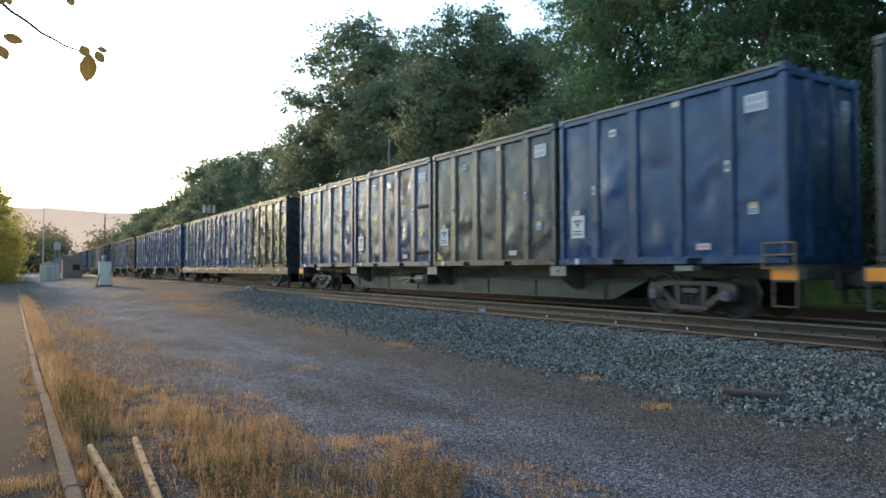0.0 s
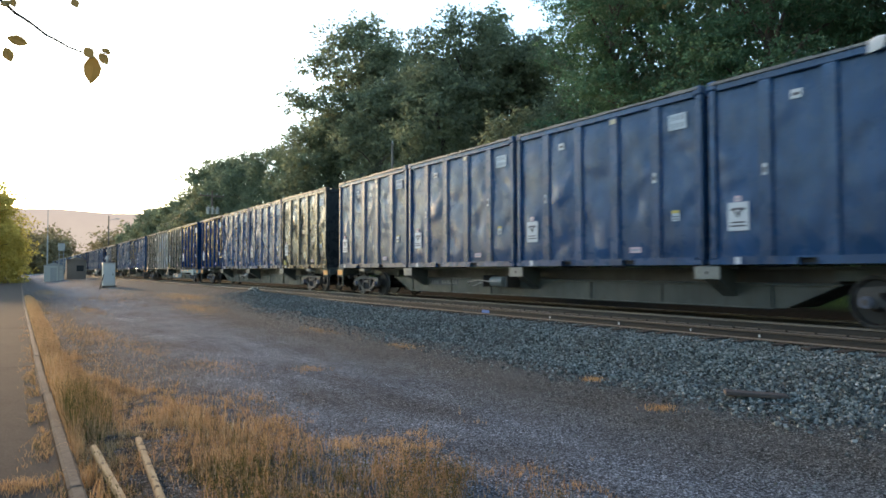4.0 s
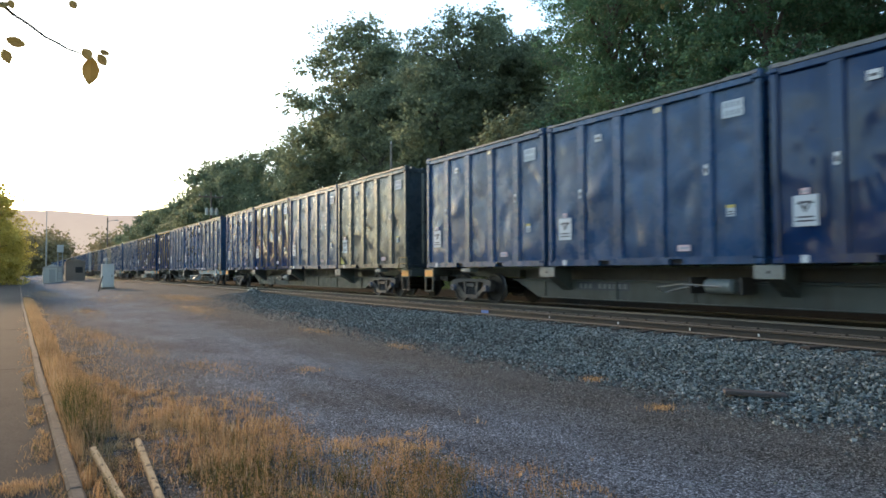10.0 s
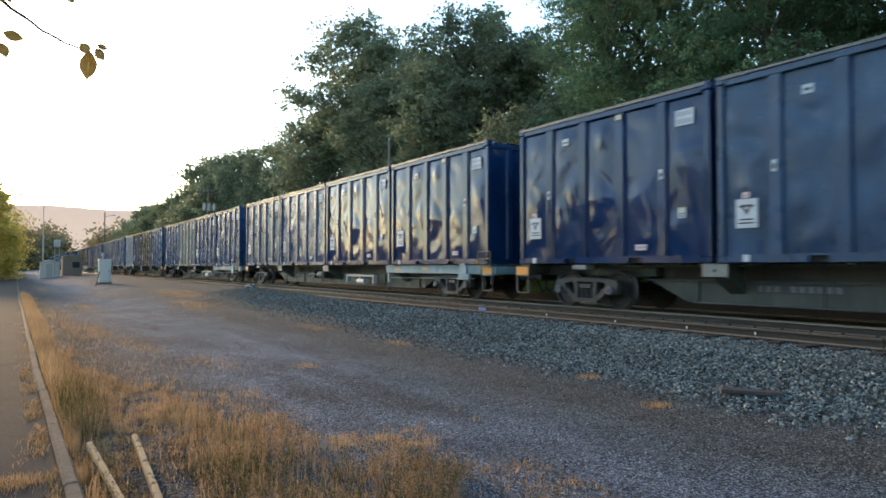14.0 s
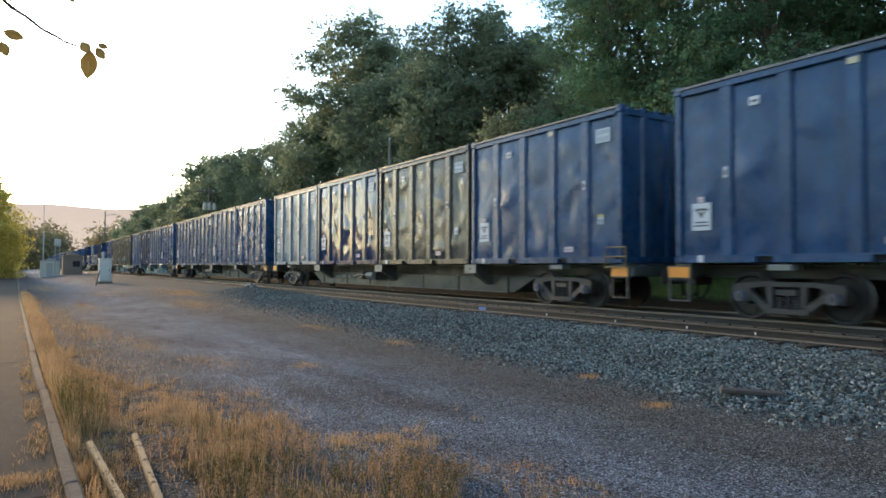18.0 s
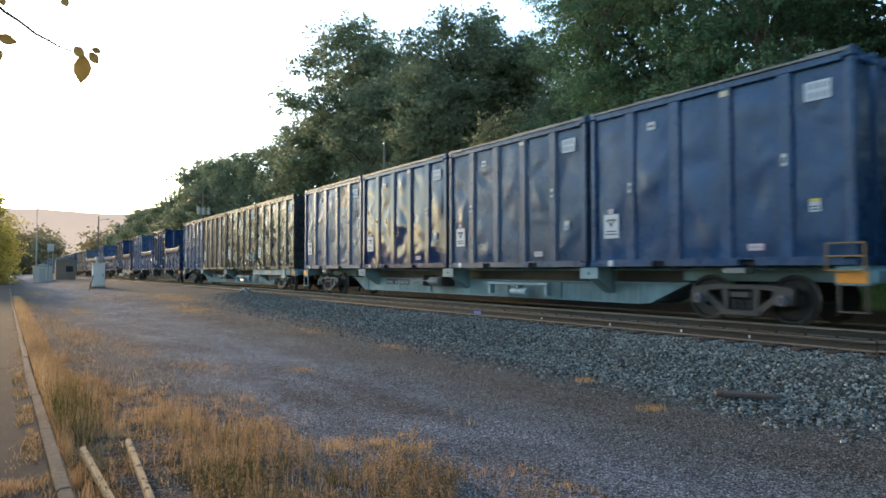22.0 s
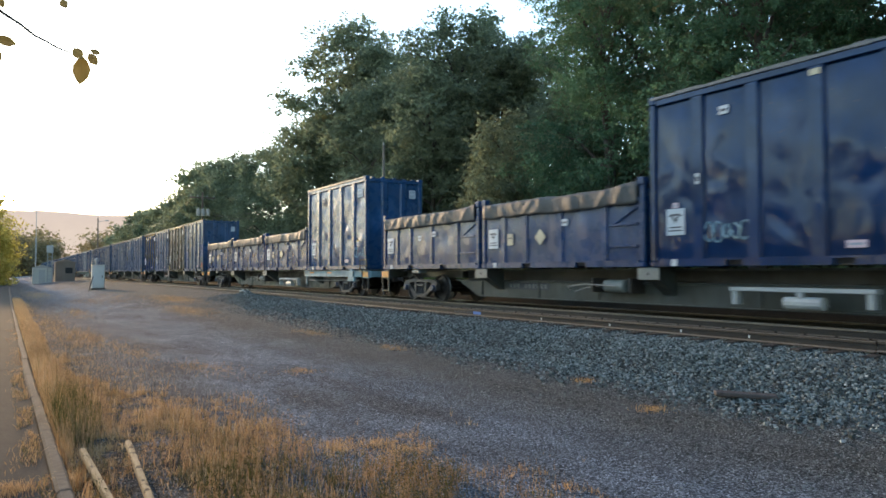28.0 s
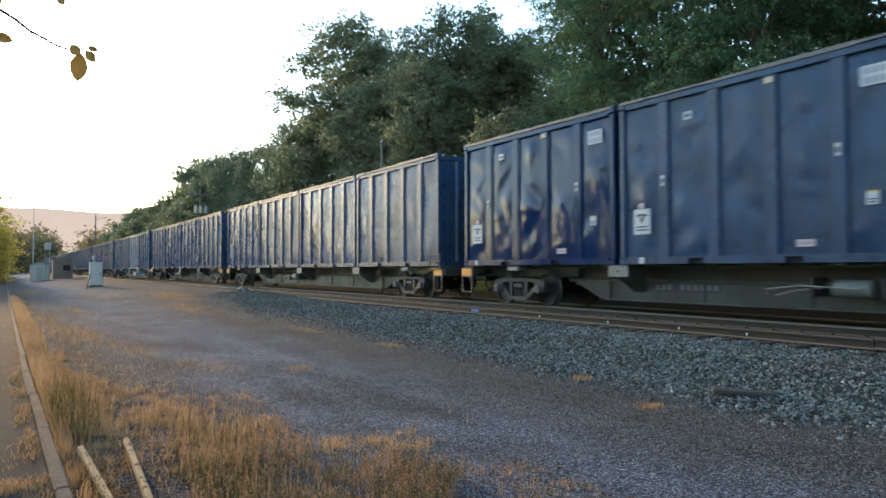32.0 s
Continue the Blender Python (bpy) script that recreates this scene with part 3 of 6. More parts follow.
def tall_container(colour, seed, label, extras=(), amp=0.055, lean=False):
    """A tall ribbed waste container; extras name labels and scars. lean leaves out what only shows from near."""
    mat = PAINTS[colour]
    base = PAINTS["slate" if colour in ("rusty",) else "blue" if colour == "rusted" else "olive" if colour == "scorched" else "sage" if colour == "patched" else "slate" if colour == "worn" else colour]
    thing = tagged(new("waste_container"), label, "container", "containers on the train")
    key = (colour, seed, lean)
    depth = dents(seed, amp)
    h = CH
    nu, nv = (24, 10) if lean else (55, 32)
    near = Shape(mat).grid(nu, nv, lambda u, v: (-1.205 - depth(-2.93 + 5.86 * u, 0.14 + (h - 0.26) * v, h), -2.93 + 5.86 * u, 0.14 + (h - 0.26) * v))
    part("side_panel", near, thing, smooth=True)
    part("side_panel", Shape(mat).grid(10, 4, lambda u, v: (1.235 + depth(-2.93 + 5.86 * u, 0.14 + (h - 0.26) * v, h), -2.93 + 5.86 * u, 0.14 + (h - 0.26) * v)), thing, smooth=True)
    for sy in (-1, 1):
        n = (16, 14) if sy < 0 and not lean else (5, 4)
        part("end_panel", Shape(base).grid(*n, lambda u, v: (-1.14 + 2.28 * u, sy * (2.975 + 0.6 * depth(2.9 * u, 0.12 + (h - 0.24) * v, h)), 0.12 + (h - 0.24) * v)), thing, smooth=True)

    def rib(sx):
        return Shape(base).prism([(sx * 1.18, -0.165), (sx * 1.290, -0.115), (sx * 1.290, 0.115), (sx * 1.18, 0.165)], 2, 0.166, h - 0.162).mesh("rib")

    def end_rib():
        return Shape(base).prism([(-0.16, 0.0), (-0.09, -0.055), (0.09, -0.055), (0.16, 0.0)], 2, 0.14, h - 0.15).mesh("end_rib")
    for y in RIBS:
        part("rib", shared((key, "rib", -1), lambda: rib(-1)), thing, at=(0, y, 0))
        if not lean:
            part("rib", shared((key, "rib", 1), lambda: rib(1)), thing, at=(0, y, 0))
    for x in (-0.42, 0.42):
        part("end_rib", shared((key, "end_rib"), end_rib), thing, at=(x, -2.985, 0))
    for sx in (-1, 1):
        s = Shape(base)
        s.box(*sorted((sx * 1.294, sx * 1.17)), -2.868, 2.868, h - 0.16, h - 0.03, 0, 0.012)
        part("top_rail", s, thing)
    part("end_beam", Shape(base).box(-1.118, 1.118, -3.045, -2.93, h - 0.17, h - 0.03, 0, 0.012), thing)
    part("end_sill", Shape(base).box(-1.118, 1.118, -3.045, -2.93, 0.012, 0.165, 0, 0.012), thing)
    part("floor", shared((key, "floor"), lambda: Shape(base).box(-1.165, 1.165, -2.86, 2.86, 0.015, 0.11).mesh("floor")), thing)
    rng = random.Random(seed)
    lid = Shape(base, M_TARP)
    lid.grid(16, 8, lambda u, v: (-1.25 + 2.5 * v, -2.98 + 5.96 * u, h - 0.028 + 0.05 * math.sin(math.pi * v) + 0.012 * noise.noise(Vector((u * 9, v * 5, seed)))))
    for x in (-0.95, -0.5, 0.0, 0.45, 0.9):
        lid.box(x - 0.07, x + 0.07, -3.03, -2.85, h - 0.035, h + 0.02 + 0.03 * rng.random(), 0, 0.01)
    lid.box(1.20, 1.325, -2.99, 2.99, h - 0.022, h + 0.028, 0, 0.006)
    part("lid", lid, thing)
    lip = Shape(M_LIP)
    ends = [-2.99] + sorted(rng.uniform(-2.8, 2.8) for _ in range(7)) + [2.99]
    for a, b in zip(ends, ends[1:]):
        lip.box(-1.318 - rng.uniform(0, 0.012), -1.20, a, b, h - 0.022 - rng.uniform(0, 0.012), h + 0.022 + rng.uniform(0, 0.028))
    part("lid_edge", lip, thing, "worn pale edge of the lid")
    frame_parts(thing, base, h, key)
    if "rag" in extras:
        y0 = -1.15 if seed == 2 else rng.uniform(-1.6, 1.2)
        rag = Shape(M_RAG).grid(14, 9, lambda u, v: (-1.335 + 0.42 * max(0.0, v - 0.3), y0 + 1.1 * u, h + 0.03 + 0.08 * math.sin(3.1 * u) * (1 - 0.6 * v) + 0.05 * noise.noise(Vector((u * 5, v * 4, seed))) - 0.35 * max(0.0, 0.3 - v) * (2.2 if u > 0.75 else 0.5)))
        part("torn_liner", rag, thing, "scrap of pale liner over the edge", smooth=True)
    if lean:
        return thing
    def proud(y, z):
        """How far the panel stands out under a label."""
        return max(0.0, max(depth(y + a, z + b, h) for a in (-0.2, 0.0, 0.2) for b in (-0.24, 0.0, 0.24)))
    put = [("emblem", 2.42, 0.95), ("number", -2.42, 3.08), ("small", 1.83, 1.80), ("small", -0.61 - 1.22, 1.93), ("yellow", -2.35, 1.05),
           ("pink", -1.22, 0.36), ("bay", 1.22, 3.10), ("foot", 2.42, 0.088), ("topper", 2.42, 1.30), ("tape", -0.61, 3.40)]
    for kind, y, z in put:
        if kind + "!" in extras:
            continue
        x = -1.301 if kind in ("small", "foot", "tape") else -1.219 - proud(y, z)
        part(LABELS[kind].name.split(".")[0], LABELS[kind], thing, at=(x, y, z))
    for kind, y, z in (("cap", -2.35, 1.15), ("corner", 2.62, 0.40)):
        if "yellow!" not in extras if kind == "cap" else "flash" in extras:
            part(LABELS[kind].name.split(".")[0], LABELS[kind], thing, at=(-1.223 - proud(y, z), y, z))
    end_no = part("number_plate", LABELS["number"], thing, at=(0.85, -3.0, 3.08))
    end_no.rotation_euler = (0, 0, radians(90))
    end_no.scale = (1, 0.6, 1)
    if "latch" in extras:
        for y0, z0 in ((-2.86, 2.0), (-2.80, 0.42)):
            # near-black block for the shade within the slot
            part("latch_slot", Shape(M_DARK).box(-1.262, -1.20, y0, y0 + 0.72, z0, z0 + 0.13, 0, 0.01), thing, "dark block standing for the shade in a latch slot")
            part("latch_bar", Shape(M_STEEL).pipe([(-1.30, y0 - 0.05, z0 + 0.10), (-1.31, y0 + 0.4, z0 + 0.07), (-1.30, y0 + 0.95, z0 + 0.12)], 0.022, 6), thing, "bent rusty latch bar")
    if "lips" in extras:
        for z0 in (1.78, 0.36):
            # the near-black strip below the lip is its shade
            part("panel_lip", Shape(base, M_DARK).box(-1.262, -1.20, -2.88, -1.98, z0, z0 + 0.03, 0, 0.008).box(-1.24, -1.20, -2.85, -2.0, z0 - 0.035, z0 - 0.002, 1), thing, "bent lip of a patch plate")
    if "slots" in extras:
        for y0, y1, z0 in ((0.74, 1.70, 2.92), (-0.45, 0.46, 2.78), (0.74, 1.70, 2.36)):
            # near-black strip as the shade of the slot beneath
            part("panel_lip", Shape(base, M_DARK).box(-1.262, -1.20, y0, y1, z0, z0 + 0.045, 0, 0.01).box(-1.24, -1.20, y0 + 0.03, y1 - 0.03, z0 - 0.05, z0 - 0.002, 1), thing, "bent lip with its slot's shade as a dark strip")
        part("latch_bar", Shape(M_STEEL).pipe([(-1.30, -1.86, 1.64), (-1.31, -2.2, 1.62), (-1.305, -2.6, 1.60), (-1.30, -2.72, 1.63)], 0.024, 6), thing, "bent rusty latch bar")
        red = Shape(M_REDMARK)
        red.box(-1.268, -1.20, -2.85, -2.15, 0.27, 0.30)
        red.prism([(-2.62, 0.32), (-2.50, 0.32), (-2.46, 0.62), (-2.52, 0.62)], 0, -1.268, -1.20)
        part("paint_mark", red, thing, "red sprayed mark")
    if "graffiti" in extras:
        part("graffiti", shared("graffiti", lambda: graffiti().mesh("graffiti")), thing, "pale sprayed scrawl", at=(-1.25, -2.42 if colour in ("olive", "blue") else 1.22, 0.70))
    return thing


def short_container(colour, seed, label, extras=()):
    """A low open-topped container under a sagging tarpaulin."""
    mat = PAINTS[colour]
    thing = tagged(new("low_container"), label, "container", "containers on the train")
    key = (colour, seed, "low")
    h, depth = SH, dents(seed, 0.03)
    top = h - 0.42
    part("side_panel", Shape(mat).grid(40, 12, lambda u, v: (-1.235 - depth(-2.93 + 5.86 * u, 0.14 + (top - 0.16) * v, top), -2.93 + 5.86 * u, 0.14 + (top - 0.16) * v)), thing, smooth=True)
    part("side_panel", Shape(mat).grid(8, 3, lambda u, v: (1.235, -2.93 + 5.86 * u, 0.14 + (top - 0.16) * v)), thing)
    for sy in (-1, 1):
        part("end_panel", Shape(mat).grid(8, 6, lambda u, v: (-1.14 + 2.28 * u, sy * (2.975 + 0.5 * depth(2 * u, 0.12 + (h - 0.3) * v, h)), 0.12 + (h - 0.30) * v)), thing, smooth=True)
    for y in (-1.83, -0.3, 1.1, 2.05):
        for sx in (-1, 1):
            part("rib", shared((key, "rib", sx), lambda: Shape(mat).prism([(sx * 1.215, -0.13), (sx * 1.293, -0.08), (sx * 1.293, 0.08), (sx * 1.215, 0.13)], 2, 0.166, top).mesh("rib")), thing, at=(0, y, 0))
    for sx in (-1, 1):
        part("top_rail", Shape(mat).box(*sorted((sx * 1.294, sx * 1.17)), -2.868, 2.868, top - 0.05, top + 0.04, 0, 0.012), thing)
    for z in (0.45, 0.95):
        part("door_bar", Shape(mat).box(-1.29, -1.23, -2.85, -1.99, z, z + 0.06, 0, 0.01), thing)
    part("door_strut", Shape(mat).tube((-1.27, -2.85, 1.35), (-1.27, -2.05, 0.95), 0.02, n=6), thing)
    tarp = Shape(M_TARP)
    prof = [(-1.318, top - 0.12), (-1.335, top + 0.10), (-1.322, top + 0.29), (-1.24, top + 0.315), (-0.7, top + 0.34), (0, top + 0.36), (0.9, top + 0.33), (1.27, top + 0.27), (1.32, top)]

    def cloth(u, v):
        y = -2.9 + 5.8 * u
        k = v * (len(prof) - 1)
        i = min(int(k), len(prof) - 2)
        x, z = (prof[i][j] + (prof[i + 1][j] - prof[i][j]) * (k - i) for j in (0, 1))
        w = noise.noise(Vector((y * 1.3, x * 1.2, seed * 3.0)))
        fold = 1.0 - abs(noise.noise(Vector((y * 2.1 + z * 1.6, z * 0.9, seed * 1.3)))) * 2.4
        crease = max(0.0, fold) ** 2 + 0.5 * max(0.0, 1.0 - abs(noise.noise(Vector((y * 4.3 - z * 3.0, z, seed * 2.1)))) * 3.0)
        lift = 0.10 * max(0.0, 1 - (u * 5.5)) ** 1.5
        if x < -1.2:
            hem = 0.045 * noise.noise(Vector((y * 2.2, 3.0, seed))) * max(0.0, 1.0 - k * 0.7)
            return (x - 0.035 * crease - 0.02 * w, y, z + hem + 0.03 * w + lift * min(1.0, k * 0.5))
        return (x, y, z + 0.035 * w + 0.03 * crease + (lift if x < 1.3 else 0.0))
    tarp.grid(90, 24, cloth)
    t = part("tarpaulin", tarp, thing, "faded dark grey tarpaulin cover", smooth=True)
    t.modifiers.new("thickness", "SOLIDIFY").thickness = 0.006
    frame_parts(thing, mat, h, key)
    put = [("emblem", 2.50, 0.85), ("foot", 2.42, 0.088)] + ([("diamond", 0.45, 0.82), ("tan", 1.72, 0.80)] if "diamond" in extras else [("bay", 0.4, 1.05)])
    if "bay!" not in extras:
        put.append(("bay", -0.5, 1.15))
    for kind, y, z in put:
        part(LABELS[kind].name.split(".")[0], LABELS[kind], thing, at=((-1.301 if kind == "foot" else -1.285), y, z))
    return thing


# ---- cars


def side_frame_mesh():
    s = Shape(M_STEEL, M_CAP, M_DARK)
    x0, x1 = -0.07, 0.07
    s.prism([(-1.10, 0.60), (-1.05, 0.70), (-0.6, 0.745), (0.6, 0.745), (1.05, 0.70), (1.10, 0.60), (0.72, 0.62), (0.5, 0.655), (-0.5, 0.655), (-0.72, 0.62)], 0, x0, x1)
    for k in (-1, 1):
        s.prism([(k * 1.10, 0.60), (k * 0.70, 0.62), (k * 0.70, 0.40), (k * 0.76, 0.36), (k * 1.06, 0.36)], 0, x0 - 0.02, x1)
        s.prism([(k * 0.74, 0.58), (k * 0.70, 0.40), (k * 0.42, 0.17), (k * 0.30, 0.25)], 0, x0, x1)
        s.prism([(k * 0.40, 0.66), (k * 0.27, 0.66), (k * 0.27, 0.24), (k * 0.36, 0.24)], 0, x0, x1)
        s.tube((x0 - 0.11, k * 0.9, 0.46), (x0 + 0.05, k * 0.9, 0.46), 0.10, 0.115, 12, 1)
        s.tube((x0 - 0.125, k * 0.9, 0.46), (x0 - 0.11, k * 0.9, 0.46), 0.05, 0.06, 8, 0)
    s.prism([(-0.44, 0.15), (0.44, 0.15), (0.40, 0.25), (-0.40, 0.25)], 0, x0 - 0.03, x1)
    return s.mesh("side_frame")


def spring_mesh():
    s = Shape(M_STEEL)
    s.pipe([(0, 0, 0.255 + j * 0.022) for j in range(11)], [0.058 if j % 2 else 0.042 for j in range(11)], 7)
    return s.mesh("spring")


def wheelset_mesh():
    s = Shape(M_WHEEL, M_TREAD)
    for k in (-1, 1):
        prof = [(k * 0.685, 0.20), (k * 0.682, 0.487), (k * 0.70, 0.487), (k * 0.715, 0.458)]
        s.lathe(prof[:3], 18, 0)
        s.lathe([(k * 0.70, 0.487), (k * 0.715, 0.458), (k * 0.815, 0.455)], 18, 1)
        s.lathe([(k * 0.815, 0.455), (k * 0.81, 0.40), (k * 0.765, 0.37), (k * 0.755, 0.18), (k * 0.80, 0.12), (k * 0.83, 0.10), (k * 0.83, 0.0)], 18, 0)
        s.lathe([(k * 0.685, 0.20), (k * 0.68, 0.10), (k * 0.60, 0.085)], 18, 0)
        for j in range(3):
            t = 2.09 * j
            s.tube((k * 0.834, 0.06 * math.cos(t), 0.06 * math.sin(t)), (k * 0.85, 0.06 * math.cos(t), 0.06 * math.sin(t)), 0.018, n=6)
    s.tube((-0.95, 0, 0), (0.95, 0, 0), 0.078, n=12)
    return s.mesh("wheelset")


def bogie(car, y):
    """Three-piece freight truck: bolster with side frames, springs and turning wheelsets."""
    s = Shape(M_STEEL)
    s.prism([(-1.08, 0.50), (-0.45, 0.44), (0.45, 0.44), (1.08, 0.50), (1.08, 0.60), (0.3, 0.68), (-0.3, 0.68), (-1.08, 0.60)], 1, -0.2, 0.2)
    s.tube((0, 0, 0.66), (0, 0, 0.80), 0.2, n=14)
    for k in (-1, 1):
        s.box(k * 0.62 - 0.1, k * 0.62 + 0.1, -0.15, 0.15, 0.66, 0.74)
        s.tube((-0.9, k * 0.36, 0.34), (0.9, k * 0.36, 0.34), 0.05, n=8)
    b = part("bogie", shared("bolster", lambda: s.mesh("bogie")), car, "dark cast-steel freight bogie", at=(0, y, 0))
    for sx in (-1, 1):
        f = part("side_frame", shared("side_frame", side_frame_mesh), b, at=(sx * 1.0, 0, 0))
        if sx > 0:
            f.rotation_euler = (0, 0, math.pi)
        for yy in (-0.16, 0.0, 0.16):
            part("spring", shared("spring", spring_mesh), b, at=(sx * 1.0, yy, 0))
    for yy in (-0.9, 0.9):
        part("wheelset", shared("wheelset", wheelset_mesh), b, at=(0, yy, 0.46), smooth=False)
    return b


def end_gear(car, mat, k, reach=0.0):
    """Coupler, end sill, reflector box and steps at one end; k is -1 at the leading end."""
    lead = k < 0
    y_box = (-12.62, -12.12) if lead else (12.14, 12.66)
    y_in, y_out = (-11.9, -12.75) if lead else (11.9, 12.75)
    end = part("end_sill", Shape(mat).box(-1.22, 1.22, *sorted((y_out, y_out + 0.35 * (1 if lead else -1))), 0.80, 1.03, 0, 0.02), car)
    s = Shape(M_STEEL)
    s.box(-0.09, 0.09, *sorted((y_out, k * (13.0 + reach))), 0.70, 0.90, 0, 0.02)
    s.box(-0.16, 0.16, *sorted((k * (12.98 + reach), k * (13.235 + reach))), 0.64, 0.96, 0, 0.05)
    s.box(-0.30, 0.30, *sorted((y_out - 0.02 * k, y_out + 0.12 * k)), 0.62, 0.97, 0, 0.02)
    part("coupler", s, car, "dark cast-steel coupler")
    hose = Shape(M_DARK)
    pts = [(0.32, k * (12.78 + 0.055 * j), 0.72 - 0.42 * math.sin(math.pi * min(1, j / 8) * 0.75)) for j in range(9)]
    for a, b in zip(pts, pts[1:]):
        hose.tube(a, b, 0.025, n=6)
    part("brake_hose", hose, car)
    for sx in (-1, 1):
        x = sx * 1.26
        part("bracket", Shape(mat).box(*sorted((x, sx * 1.12)), y_box[0] - 0.03, y_box[1] + 0.03, 0.76, 1.05, 0, 0.01), car)
        part("reflector", Shape(M_ORANGE).box(*sorted((x, x + sx * 0.012)), *y_box, 0.80, 1.02, 0, 0.004), car, "orange reflector plate")
        st = Shape(mat if not lead else M_STEEL)
        for yy in (y_box[0] + 0.02, y_box[1] - 0.02):
            st.box(*sorted((x - sx * 0.05, x)), yy - 0.02, yy + 0.02, 0.30, 0.78)
        for z in (0.30,):
            st.box(*sorted((x - sx * 0.09, x)), y_box[0], y_box[1], z, z + 0.03)
        part("step", st, car)
    if lead:
        h = Shape(M_HANDRAIL)
        for a, b in (((-12.60, 1.03), (-12.60, 1.48)), ((-12.60, 1.48), (-11.98, 1.48)), ((-11.98, 1.48), (-11.98, 1.03)), ((-12.60, 1.26), (-11.98, 1.26))):
            h.tube((-1.32, *a), (-1.32, *b), 0.016, n=6)
        h.box(-1.335, -1.25, -12.62, -11.96, 1.005, 1.035)
        part("handrail", h, car, "weathered yellow handrail loop")


def rigging(car, mat, y):
    """Brake cylinder, pipes and hanger frame beside the sill."""
    s = Shape(M_TANK)
    s.tube((-0.95, y - 0.25, 0.66), (-0.95, y + 0.35, 0.66), 0.15, n=16)
    for k in (-0.25, 0.35):
        s.tube((-0.95, y + k - 0.03, 0.66), (-0.95, y + k + 0.03, 0.66), 0.12, n=12)
    part("air_reservoir", s, car, "pale grey air reservoir")
    p = Shape(M_GALV)
    p.pipe([(-1.16, y - 0.1, 0.66), (-1.14, y + 0.9, 0.70), (-1.05, y + 1.6, 0.62), (-0.8, y + 1.75, 0.52)], 0.014, 6)
    p.pipe([(-0.92, y + 0.6, 0.66), (-0.92, y + 1.1, 0.60), (-0.9, y + 1.5, 0.50)], 0.018, 6)
    part("brake_lever", p, car)
    for yy in (y - 0.45, y + 0.75):
        part("hanger", Shape(M_STEEL).box(-1.05, -0.5, yy - 0.03, yy + 0.03, 0.50, 0.85, 0, 0.01), car)


